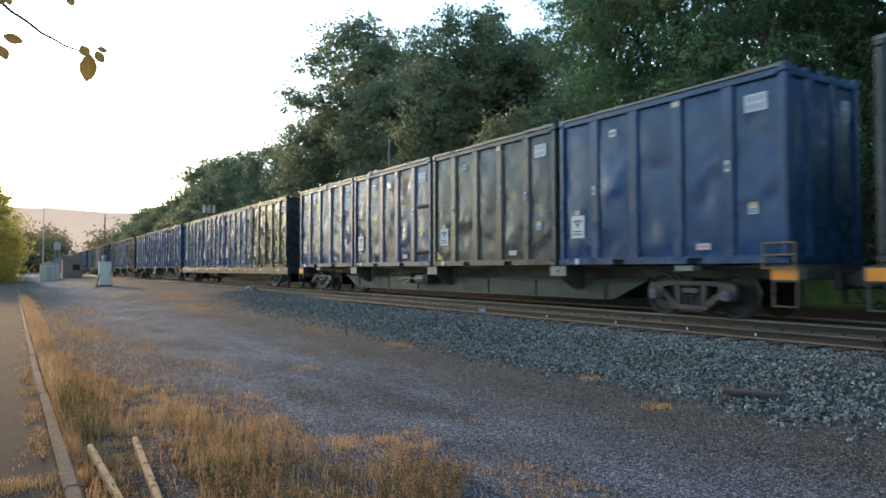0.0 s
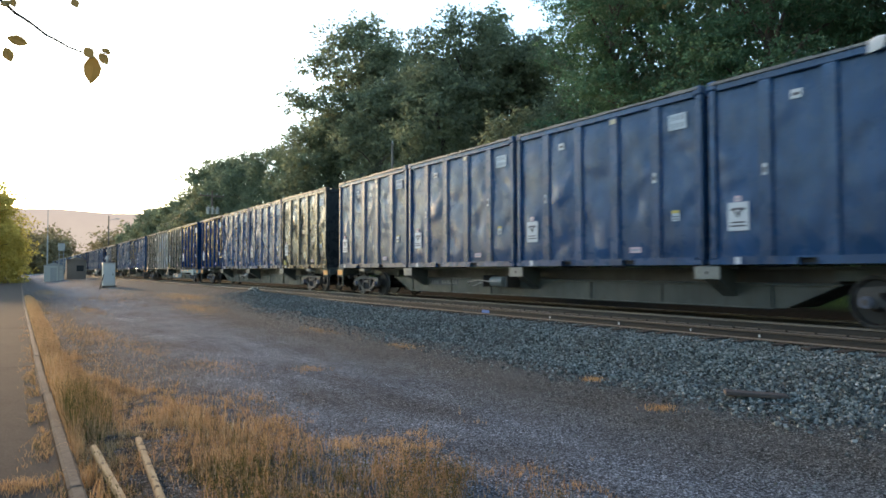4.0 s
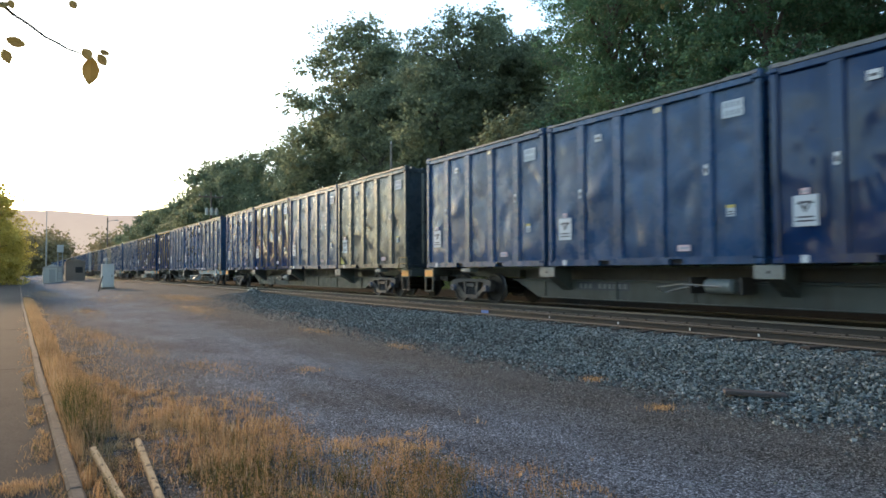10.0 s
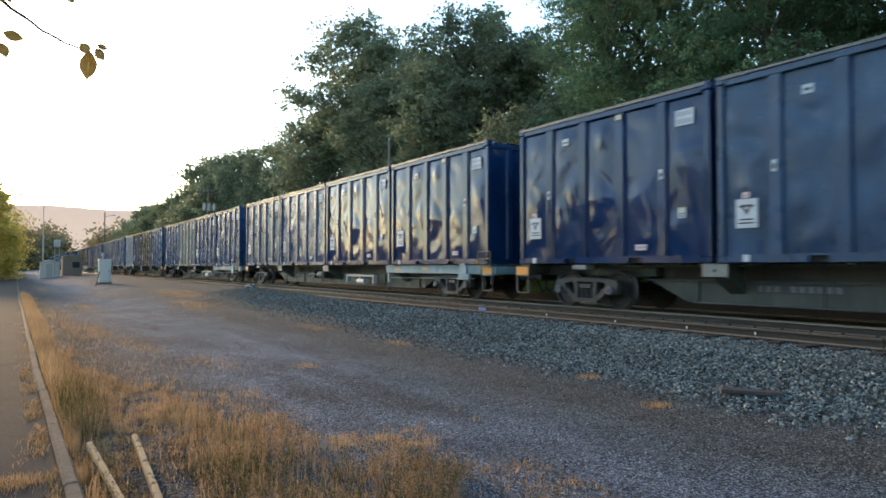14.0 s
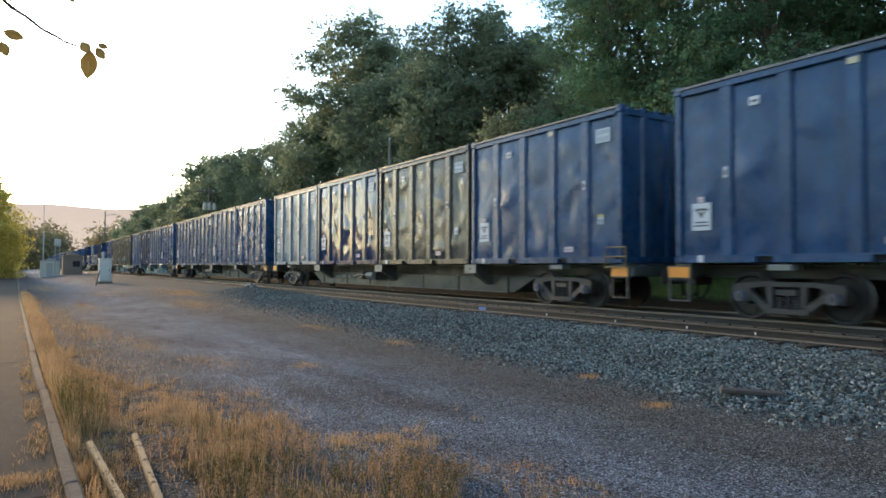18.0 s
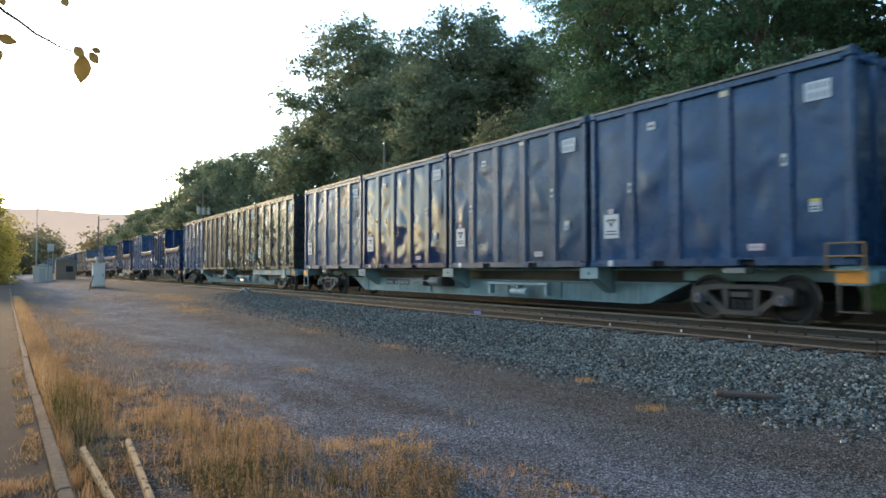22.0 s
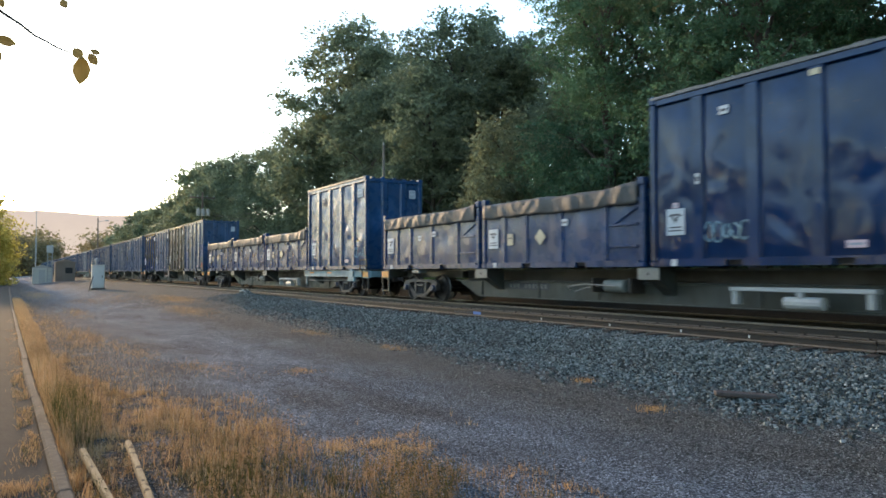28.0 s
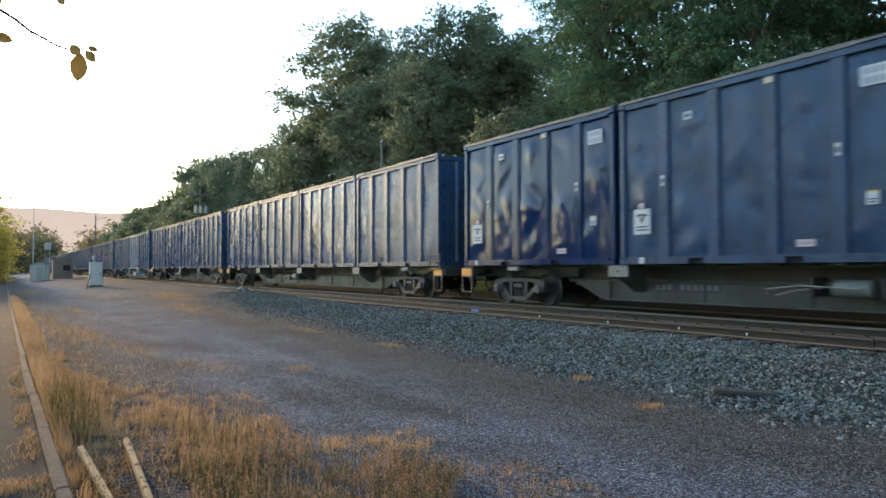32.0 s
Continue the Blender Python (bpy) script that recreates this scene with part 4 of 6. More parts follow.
def spine_car(mat, label, platform=False, bench=False):
    """A spine car: deep middle sill, outriggers under the container corners, bogies; platform adds the pale side sills of the leading end."""
    car = tagged(new("flat_car"), label, "railway car", "cars of the train")
    s = Shape(mat)
    s.prism([(-8.5, 0.70), (-7.5, 0.26), (7.5, 0.26), (8.5, 0.70)], 0, -0.55, 0.55)
    part("centre_sill", s, car)
    part("sill_flange", Shape(mat).box(-0.62, 0.62, -8.6, 8.6, 0.705, 0.745, 0, 0.006), car)
    part("bottom_flange", Shape(mat).box(-0.66, 0.66, -7.3, 7.3, 0.24, 0.262), car)
    # dark brown web: rust plus the shade under the containers, both in its colour
    part("upper_web", Shape(M_FLAT).box(-0.28, 0.28, -8.38, 8.38, 0.748, 1.018), car)
    for k in (-1, 1):
        part("end_section", Shape(mat).box(-0.5, 0.5, *sorted((k * 8.4, k * 12.7)), 0.80, 1.018, 0, 0.01), car)
    part("top_plate", Shape(mat).box(-0.75, 0.75, -12.7, 12.7, 1.02, 1.06), car)
    for y in (-7.2, -4.5, -2.2, 2.2, 4.5, 7.2):
        part("sill_rib", shared((mat.name, "sill_rib"), lambda: Shape(mat).box(-0.585, 0.585, -0.03, 0.03, 0.28, 0.71).mesh("sill_rib")), car, at=(0, y, 0))
    for y in (-6.27, 0.0, 6.27):
        for sx in (-1, 1):
            def rig(sx=sx):
                q = Shape(mat, M_PLATE if mat is M_SPINE else mat, M_DARK)
                q.prism([(sx * 0.55, 0.46), (sx * 1.15, 0.84), (sx * 1.27, 0.84), (sx * 1.27, 1.085), (sx * 0.55, 1.085)], 1, -0.17, 0.17)
                q.box(*sorted((sx * 1.27, sx * 1.285)), -0.30, 0.30, 0.82, 1.08, 1, 0.005)
                q.box(*sorted((sx * 0.9, sx * 1.24)), -0.26, 0.26, 1.07, 1.095)
                # near-black disc for the shade of a bolt hole
                q.tube((sx * 1.284, 0, 0.95), (sx * 1.288, 0, 0.95), 0.035, n=8, mi=2)
                return q.mesh("outrigger")
            part("outrigger", shared((mat.name, "rig", sx), rig), car, at=(0, y, 0))
    for y in (-12.3, 12.3):
        part("end_outrigger", Shape(mat).box(-1.24, 1.24, y - 0.2, y + 0.2, 0.86, 1.095, 0, 0.01), car)
    for y in (-10.16, 10.16):
        bogie(car, y)
        for sx in (-1, 1):
            part("side_pad", shared(("pad", sx), lambda: Shape(M_TANK).box(*sorted((sx * 1.27, sx * 0.95)), -0.24, 0.24, 0.955, 1.075, 0, 0.015).mesh("side_pad")), car, "pale worn side pad", at=(0, y, 0))
    for k in (-1, 1):
        end_gear(car, M_SKY if platform and k < 0 else mat, k)
    if platform:
        for sx in (-1, 1):
            q = Shape(M_SKY)
            q.box(*sorted((sx * 1.30, sx * 1.18)), -12.1, -5.95, 0.80, 1.045, 0, 0.01)
            q.box(*sorted((sx * 1.34, sx * 1.18)), -12.1, -5.95, 1.03, 1.06, 0, 0.005)
            q.box(*sorted((sx * 1.24, sx * 1.18)), -6.1, -5.98, 0.45, 0.80)
            part("side_sill", q, car, "pale blue side sill with orange reflectors")
            for y in (-11.2, -8.9, -6.9):
                part("reflector", shared(("reflector", sx), lambda: Shape(M_ORANGE).box(*sorted((sx * 1.303, sx * 1.312)), -0.2, 0.2, 0.94, 1.0).mesh("reflector")), car, at=(0, y, 0))
        part("brake_wheel", Shape(M_SKY).tube((-1.36, -11.2, 0.92), (-1.31, -11.2, 0.92), 0.22, n=16).box(-1.40, -1.30, -11.6, -11.0, 0.62, 0.8, 0, 0.02), car)
        part("brake_rod", Shape(M_GALV).tube((-1.1, -11.5, 0.66), (-1.1, -6.0, 0.62), 0.02, n=6), car)
    rigging(car, mat, 1.2)
    if bench:
        q = Shape(M_SKY if mat is M_SKY else M_RACK)
        q.box(-1.15, -0.95, -4.6, -1.9, 0.62, 0.70, 0, 0.01)
        for y in (-4.5, -3.3, -2.0):
            q.box(-1.14, -0.96, y - 0.05, y + 0.05, 0.36, 0.62)
        q.tube((-1.05, -3.7, 0.42), (-1.05, -3.0, 0.42), 0.12, n=12)
        part("valve_rack", q, car, "pale rack with brake valve")
    first = 5.46 if mat is M_SKY else 5.75
    bars = Shape(M_INK, M_PRINT if mat is M_SKY else M_TANK)
    bars.box(-0.556, -0.551, first - 1.68, first + 0.10, 0.49, 0.69)
    for j in (0, 1, 2, 4, 5, 6, 7, 8, 9):
        y = first - 0.17 * j
        bars.box(-0.559, -0.555, y - 0.045, y + 0.045, 0.53, 0.65, 1)
    tagged(part("car_number", bars, car), kind="stuff")
    return car


def deck_car(label):
    """A dark flat car with full-length side sills."""
    car = tagged(new("flat_car"), label, "railway car", "cars of the train")
    mat = M_FLAT
    part("deck", Shape(mat).box(-1.3, 1.3, -12.9, 12.9, 1.02, 1.085, 0, 0.01), car)
    s = Shape(mat)
    s.prism([(-12.7, 1.02), (-12.7, 0.80), (-8.6, 0.78), (-7.5, 0.45), (7.5, 0.45), (8.6, 0.78), (12.7, 0.80), (12.7, 1.02)], 0, -0.35, 0.35)
    part("centre_sill", s, car)
    for sx in (-1, 1):
        part("side_sill", Shape(mat).box(*sorted((sx * 1.36, sx * 1.22)), -12.9, 12.9, 0.74, 1.07, 0, 0.01), car)
        for y in (-11.4, -8.4, -5.4, -2.2, 1.2, 4.4, 7.6, 10.8):
            part("reflector", shared(("reflector2", sx), lambda: Shape(M_ORANGE).box(*sorted((sx * 1.363, sx * 1.372)), -0.24, 0.24, 0.92, 1.0).mesh("reflector")), car, at=(0, y, 0))
        dot = Shape(M_PRINT).tube((sx * 1.363, -3.4, 0.92), (sx * 1.37, -3.4, 0.92), 0.05, n=10)
        for y in [10.35 - 0.165 * j for j in range(9)]:
            dot.box(*sorted((sx * 1.363, sx * 1.368)), y - 0.055, y + 0.055, 0.86, 0.98)
        tagged(part("car_number", dot, car), kind="stuff")
    for y in (-10.16, 10.16):
        bogie(car, y)
    for k in (-1, 1):
        end_gear(car, mat, k, 0.56 if k < 0 else 0.09)
    rigging(car, mat, 3.0)
    return car


# The load of each car, leading container first. Capital letters name the paints below.
KINDS = {
    "B": ("blue", 1, "tall dented blue steel waste container on a rail car", ()),
    "b": ("blue", 2, "tall blue steel waste container with glossy dents", ("rag",)),
    "N": ("navy", 3, "tall dark navy steel waste container, glossy and dented", ()),
    "n": ("navy", 4, "tall navy steel waste container with dented panels", ("graffiti",)),
    "S": ("slate", 5, "tall grey-blue steel waste container, chalky and worn", ()),
    "s": ("slate", 6, "tall faded blue waste container with liner at its edge", ("rag",)),
    "P": ("pale", 7, "tall pale faded blue steel waste container", ("yellow!",)),
    "O": ("olive", 8, "tall black-olive steel waste container with yellow corner flash", ("flash",)),
    "o": ("olive", 9, "tall dark olive steel waste container, badly dented", ()),
    "G": ("grey", 10, "tall dark grey steel waste container, scuffed", ("flash",)),
    "g": ("sage", 11, "tall faded grey-green steel waste container", ("flash",)),
    "M": ("maroon", 12, "tall dull maroon-black steel waste container", ("flash",)),
    "R": ("rusty", 13, "tall grey-blue waste container with rust patch", ("rag", "latch")),
    "r": ("rusted", 14, "tall blue waste container with rust patch near its top", ()),
    "C": ("scorched", 15, "tall olive waste container with bare rust patch", ("flash",)),
    "X": ("patched", 16, "tall patched grey and blue waste container with rust", ("lips",)),
    "W": ("worn", 17, "tall worn pale waste container with brown stains", ("emblem!", "number!", "yellow!", "topper!", "slots")),
    "m": ("blue", 19, "tall blue steel waste container with sprayed scrawl", ("graffiti",)),
    "Z": ("olive", 18, "tall olive waste container with sprayed scrawl", ("graffiti",)),
}
# car number: (type, load); the first has the lowest number and leads
TRAIN = {
    -1: ("grey", "GBSG"), 0: ("grey", "BGRb"), 1: ("deck", "OBBS"), 2: ("grey", "bBBS"), 3: ("grey", "OBBN"),
    4: ("platform", "NGXG"), 5: ("grey", "BNBB"), 6: ("grey", "GSNB"), 7: ("platform", "SBSN"), 8: ("platform", "NNBS"),
    9: ("platform", "BbgB"), 10: ("grey", "BoNP"), 11: ("grey", "BrSS"), 12: ("sky", "BSNr"), 13: ("skyplatform", "OZMr"),
    14: ("grey", "1n2B"), 15: ("platform", "1n32"), 16: ("platform", "m313"), 17: ("grey", "WCSN"), 18: ("grey", "SBSB"),
    19: ("grey", "SBBS"), 20: ("sky", "BPSB"), 21: ("grey", "SBBS"), 22: ("grey", "BSBB"), 23: ("grey", "SSBB"), 24: ("grey", "BSBS"), 25: ("grey", "SBSB"), 26: ("grey", "BBSS"), 27: ("grey", "SBBS"),
}
OFFSET = {no: 0.563 if no == 1 else 0.652 if no > 1 else 0.0 for no in TRAIN}   # small differences of single cars, metres
# seconds and the place of the leading container's front of car 0 along the track
PACE = ((0.0, 7.113), (8.0, -108.743), (16.0, -224.855), (24.0, -341.223), (32.0, -457.847))


def build_train():
    """Every car and container, with the distance of each behind the front of car 0."""
    templates, cars = {}, {}
    made = []
    for no, (kind, load) in TRAIN.items():
        far = no > 17
        lead = no * PITCH + OFFSET.get(no, 0.0)
        if kind not in cars:
            if kind == "deck":
                car = deck_car("dark brown flat car with orange reflectors on its side sills")
            elif "sky" in kind:
                car = spine_car(M_SKY, "pale blue spine car on two bogies, weathered", "platform" in kind, True)
            else:
                car = spine_car(M_SPINE, "grey-green spine car on two bogies, weathered", kind == "platform", kind == "platform")
            cars[kind] = car
        else:
            car = copy_thing(cars[kind], Matrix())
        made.append((car, lead + 12.46, RAIL_Z))
        for j, c in enumerate(load):
            key = (c, far)
            if key not in templates:
                if c in "123":
                    box = short_container("deep", 20 + int(c),
                                          {"1": "low navy container under a dark tarpaulin", "2": "low blue container under a faded tarpaulin",
                                           "3": "low blue container with yellow labels under a tarpaulin"}[c], ("diamond",) if c == "3" else ())
                else:
                    colour, seed, label, extras = KINDS[c]
                    box = tall_container(colour, seed, label, extras, 0.06 if colour in ("olive", "maroon") else 0.052, far)
                templates[key] = box
            else:
                box = copy_thing(templates[key], Matrix())
            made.append((box, lead + 3.05 + j * STEP, RAIL_Z + DECK))
    return made


train = build_train()

# ---------------------------------------------------------------- ground and track


def smooth01(a, b, x):
    t = max(0.0, min(1.0, (x - a) / (b - a)))
    return t * t * (3 - 2 * t)


def ground_z(x, y):
    """Height of the yard: it rises a little towards the track and along it, and levels out beyond; a hidden rise is
    added behind the woods.
    """
    z = 0.40 * smooth01(3.0, 7.0, x) * smooth01(24, 44, y) * (1 - smooth01(16.5, 19, x) * 0.4)
    z += 0.10 * smooth01(5.0, 8.6, x) * (1 - smooth01(24, 44, y))
    z += (0.30 - 0.16 * smooth01(30, 44, y)) * smooth01(8.3, 10.0, x) * (1 - smooth01(15.8, 17.5, x))
    # the last rise stands unseen behind the woods to block low bright sky
    z += 1.3 * smooth01(17.8, 23.2, x) + 2.6 * smooth01(31, 40, x)
    if abs(x) < 60 and -30 < y < 120:
        z += 0.03 * noise.noise(Vector((x * 0.35, y * 0.25, 3))) * smooth01(0.5, 1.5, x)
    return z


def spaced(near, far, fine, grow=1.25):
    out, v, step = [0.0], 0.0, fine
    while v < far:
        v += step
        out.append(v)
        if v > near:
            step *= grow
    return out


def build_ground():
    xs = sorted({-v for v in spaced(6, 3800, 0.5)} | set(spaced(22, 3800, 0.5)))
    ys = sorted({-v for v in spaced(8, 3800, 1.0)} | set(spaced(70, 4600, 1.0)))
    s = Shape(M_GROUND)
    s.v = [(x, y, ground_z(x, y)) for x in xs for y in ys]
    n = len(ys)
    s.f = [(i * n + j, (i + 1) * n + j, (i + 1) * n + j + 1, i * n + j + 1) for i in range(len(xs) - 1) for j in range(n - 1)]
    s.i = [0] * len(s.f)
    ob = new("ground", s.mesh("ground", True, False))
    tagged(ob, "gravel yard with earth patches and green verge", "ground", kind="structure")


build_ground()


def build_track():
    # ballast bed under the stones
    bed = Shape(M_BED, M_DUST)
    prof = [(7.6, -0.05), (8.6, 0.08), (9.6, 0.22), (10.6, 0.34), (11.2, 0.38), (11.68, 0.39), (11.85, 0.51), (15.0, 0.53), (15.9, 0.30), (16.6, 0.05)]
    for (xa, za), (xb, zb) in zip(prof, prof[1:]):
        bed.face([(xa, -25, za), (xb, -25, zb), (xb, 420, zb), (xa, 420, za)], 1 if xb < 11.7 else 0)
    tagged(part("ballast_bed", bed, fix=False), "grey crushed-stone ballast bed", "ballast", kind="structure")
    # rails of the track: foot, web and bright head
    sect = [(-0.07, 0), (0.07, 0), (0.07, 0.012), (0.012, 0.03), (0.012, 0.125), (0.036, 0.135), (0.036, 0.168), (0.028, 0.173), (-0.028, 0.173),
            (-0.036, 0.168), (-0.036, 0.135), (-0.012, 0.125), (-0.012, 0.03), (-0.07, 0.012)]
    for x in (TRACK_X - 0.752, TRACK_X + 0.752):
        s = Shape(M_RAIL, M_HEAD, M_TAN)
        s.prism([(x + a, RAIL_Z - 0.173 + b) for a, b in sect], 1, -25, 420)
        s.i[2 + 7] = s.i[2 + 8] = s.i[2 + 6] = 1
        # dull worn head sides; the foot's top is painted pale as if lit
        s.i[2 + 9] = s.i[2 + 5] = s.i[2 + 12] = 2
        tagged(part("rail", s), "rusty steel rail with worn bright head", "rail", "rails", "structure")
    # a spare rail lying along the sleeper ends, in lengths
    top = 0.635
    ys = [-25, 5.35, 17.4, 29.5, 41.5, 53.6, 65, 90, 150]
    for a, b in zip(ys, ys[1:]):
        s = Shape(M_NEWRAIL, M_TAN, M_RAIL)
        lift = 0.012 if a < 0 else 0.0
        s.prism([(11.50 + p, top - 0.173 + lift + q) for p, q in sect], 1, a + 0.01, b - 0.01)
        # pale foot painted as lit, dark web as the shade under the head
        s.i[2 + 7] = s.i[2 + 8] = s.i[2 + 12] = 1
        s.i[2 + 10] = s.i[2 + 11] = 2
        r = part("spare_rail", s)
        tagged(r, "brown spare rail laid along the sleeper ends", "rail", "spare rails")
    mark = part("paint_mark", Shape(M_BLUEMARK).box(11.475, 11.488, 15.95, 16.3, top - 0.13, top - 0.05), r, "blue paint mark")
    sten = Shape(M_INK)
    for j in range(6):
        sten.box(11.475, 11.487, 16.4 + j * 0.16, 16.49 + j * 0.16, top - 0.12, top - 0.06)
    part("stencil_bars", sten, r)
    for y in (7.53, 9.03, 10.96, 13.3):
        part("chalk_tick", Shape(M_RAG).box(11.473, 11.487, y - 0.016, y + 0.016, top - 0.12, top - 0.07), r)


build_track()


def rock(rng):
    """Offsets of a rough eight-cornered stone."""
    pts = []
    for sx in (-1, 1):
        for sy in (-1, 1):
            for sz in (-1, 1):
                pts.append((sx * rng.uniform(0.5, 1.0), sy * rng.uniform(0.5, 1.0), sz * rng.uniform(0.4, 0.9)))
    return pts


def scatter_stones(name, spots, size, label, seed, mat=None):
    """One mesh of many stones; spots are x, y, z, how big."""
    rng = np.random.default_rng(seed)
    r2 = random.Random(seed)
    kinds = np.array([rock(r2) for _ in range(40)])
    n = len(spots)
    spots = np.array(spots)
    v = kinds[rng.integers(0, 40, n)] * (size * spots[:, 3] * rng.uniform(0.6, 1.35, n))[:, None, None]
    a, b = rng.uniform(0, 6.28, n), rng.uniform(-0.6, 0.6, n)
    ca, sa, cb, sb = np.cos(a)[:, None], np.sin(a)[:, None], np.cos(b)[:, None], np.sin(b)[:, None]
    x, y, z = v[..., 0], v[..., 1], v[..., 2]
    x, z = x * cb + z * sb, -x * sb + z * cb
    x, y = x * ca - y * sa, x * sa + y * ca
    pts = np.stack([x, y, z], -1) + spots[:, None, :3]
    quads = np.array([(0, 1, 3, 2), (4, 6, 7, 5), (0, 4, 5, 1), (2, 3, 7, 6), (1, 5, 7, 3)])
    faces = (np.arange(n)[:, None, None] * 8 + quads[None]).reshape(-1, 4)
    me = bpy.data.meshes.new(name)
    me.vertices.add(n * 8)
    me.vertices.foreach_set("co", pts.reshape(-1))
    me.loops.add(len(faces) * 4)
    me.loops.foreach_set("vertex_index", faces.reshape(-1))
    me.polygons.add(len(faces))
    me.polygons.foreach_set("loop_start", np.arange(0, len(faces) * 4, 4))
    me.materials.append(mat or M_BALLAST)
    me.update(calc_edges=True)
    me.shade_flat()
    return tagged(new(name, me), label, "stones", kind="stuff")


def bed_z(x):
    prof = [(6.5, 0.0), (7.6, 0.0), (8.6, 0.10), (9.6, 0.24), (10.6, 0.36), (11.2, 0.40), (11.68, 0.41), (11.85, 0.53), (15.0, 0.545), (15.9, 0.30), (16.6, 0.05)]
    for (xa, za), (xb, zb) in zip(prof, prof[1:]):
        if xa <= x <= xb:
            return za + (zb - za) * (x - xa) / (xb - xa)
    return 0.0


def build_stones():
    rng = random.Random(3)
    spots = []
    for lo, hi, per in ((1, 4, 400), (4, 11, 1050), (11, 18, 560), (18, 30, 420), (30, 38, 260)):
        n = int((hi - lo) * 4.6 * per)
        for _ in range(n):
            x = 6.9 + 4.9 * rng.random() ** 0.8
            y = rng.uniform(lo, hi)
            edge = 7.25 + 0.065 * min(y, 22.0) + 0.4 * noise.noise(Vector((y * 0.5, 1, 1))) + 0.25 * noise.noise(Vector((y * 2.0, x * 2, 1)))
            if y > 27 and rng.random() < (y - 27) / 13:
                continue
            if x < edge and rng.random() > 0.30 * max(0.0, 1 - 0.8 * (edge - x)):
                continue
            g = max(bed_z(x), ground_z(x, y))
            spots.append((x, y, g + rng.uniform(-0.014, 0.026), 1.0 if per > 800 else 1.15))
    scatter_stones("ballast_stones", spots, 0.0178, "loose grey-blue crushed ballast stones", 4)
    spots = []
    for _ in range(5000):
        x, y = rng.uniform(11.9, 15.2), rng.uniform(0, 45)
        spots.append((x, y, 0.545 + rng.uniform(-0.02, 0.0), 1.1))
    scatter_stones("track_stones", spots, 0.0195, "dark oily stones between the rails, train shade in their colour", 5, M_BED)
    spots = []
    for _ in range(11000):
        y = 1.8 + 22 * rng.random() ** 2
        x = rng.uniform(0.8, 8.7)
        spots.append((x, y, ground_z(x, y) + 0.002, rng.uniform(0.3, 1.0) ** 1.5 * (0.8 if x < 5 else 1.1)))
    scatter_stones("yard_stones", spots, 0.0115, "small loose stones on the gravel yard", 6)


build_stones()


def build_heap():
    """The end of the ballast: a low heap of dark stones with pale scraps."""
    rng = random.Random(31)
    spots = []
    for _ in range(420):
        x, y = rng.gauss(10.8, 0.18), rng.gauss(36.5, 0.42)
        lift = 0.24 * math.exp(-((x - 10.8) / 0.24) ** 2 - ((y - 36.5) / 0.5) ** 2)
        spots.append((x, y, max(bed_z(x), ground_z(x, y)) + lift * rng.random() ** 0.5, 1.3))
    scatter_stones("ballast_heap", spots, 0.038, "low heap of dark ballast at the track side", 9)
    for k, (x, y, a) in enumerate(((10.6, 36.2, 20), (10.9, 36.5, 70), (10.7, 36.9, 130))):
        scrap = tagged(new("concrete_scrap"), "pale broken scrap on the ballast heap", "rubble", "scraps on the heap")
        scrap.matrix_basis = pose(x, y, max(bed_z(x), ground_z(x, y)) + 0.20, 12, 20, a)
        part("lump", Shape(M_CAB).box(-0.16, 0.16, -0.05, 0.05, -0.03, 0.05, 0, 0.02), scrap)


build_heap()


def kerb_x(y):
    """The kerb's inner edge: it draws slightly away from the line of the track."""
    return 0.255 + 0.010 * (13 - max(-6.0, y)) if y < 13 else 0.255 - 0.0036 * (min(y, 40.0) - 13)


def build_path():
    ob = Shape(M_PATH)
    ys = [-6.0, 5.9, 14.3, 24.0, 36.0, 52.0, 80.0, 180.0]
    for a, b in zip(ys, ys[1:]):
        a, b = a + 0.012, b - 0.012
        ob.prism([(-3.2, a), (kerb_x(a) + 0.008, a), (kerb_x(b) + 0.008, b), (-3.2, b)], 2, -0.1, 0.035)
    tagged(part("path", ob), "worn brown-grey asphalt path", "path", kind="structure")
    y, rng = -6.0, random.Random(8)
    kerb = tagged(new("kerb"), "weathered concrete kerb along the path", "kerb", kind="structure")
    while y < 150:
        n = 2.4 if y < 40 else 8.0
        xa, xb = kerb_x(y), kerb_x(y + n)
        top = 0.085 + rng.uniform(-0.012, 0.012)
        stone = part("kerb_stone", Shape(M_CONC).box(0.018, 0.132, 0.012, n - 0.012, -0.1, top, 0, 0.022), kerb, at=(xa + rng.uniform(-0.008, 0.008), y, 0))
        stone.rotation_euler = (0, 0, math.atan2(xa - xb, n))
        y += n


build_path()

# ---------------------------------------------------------------- plants


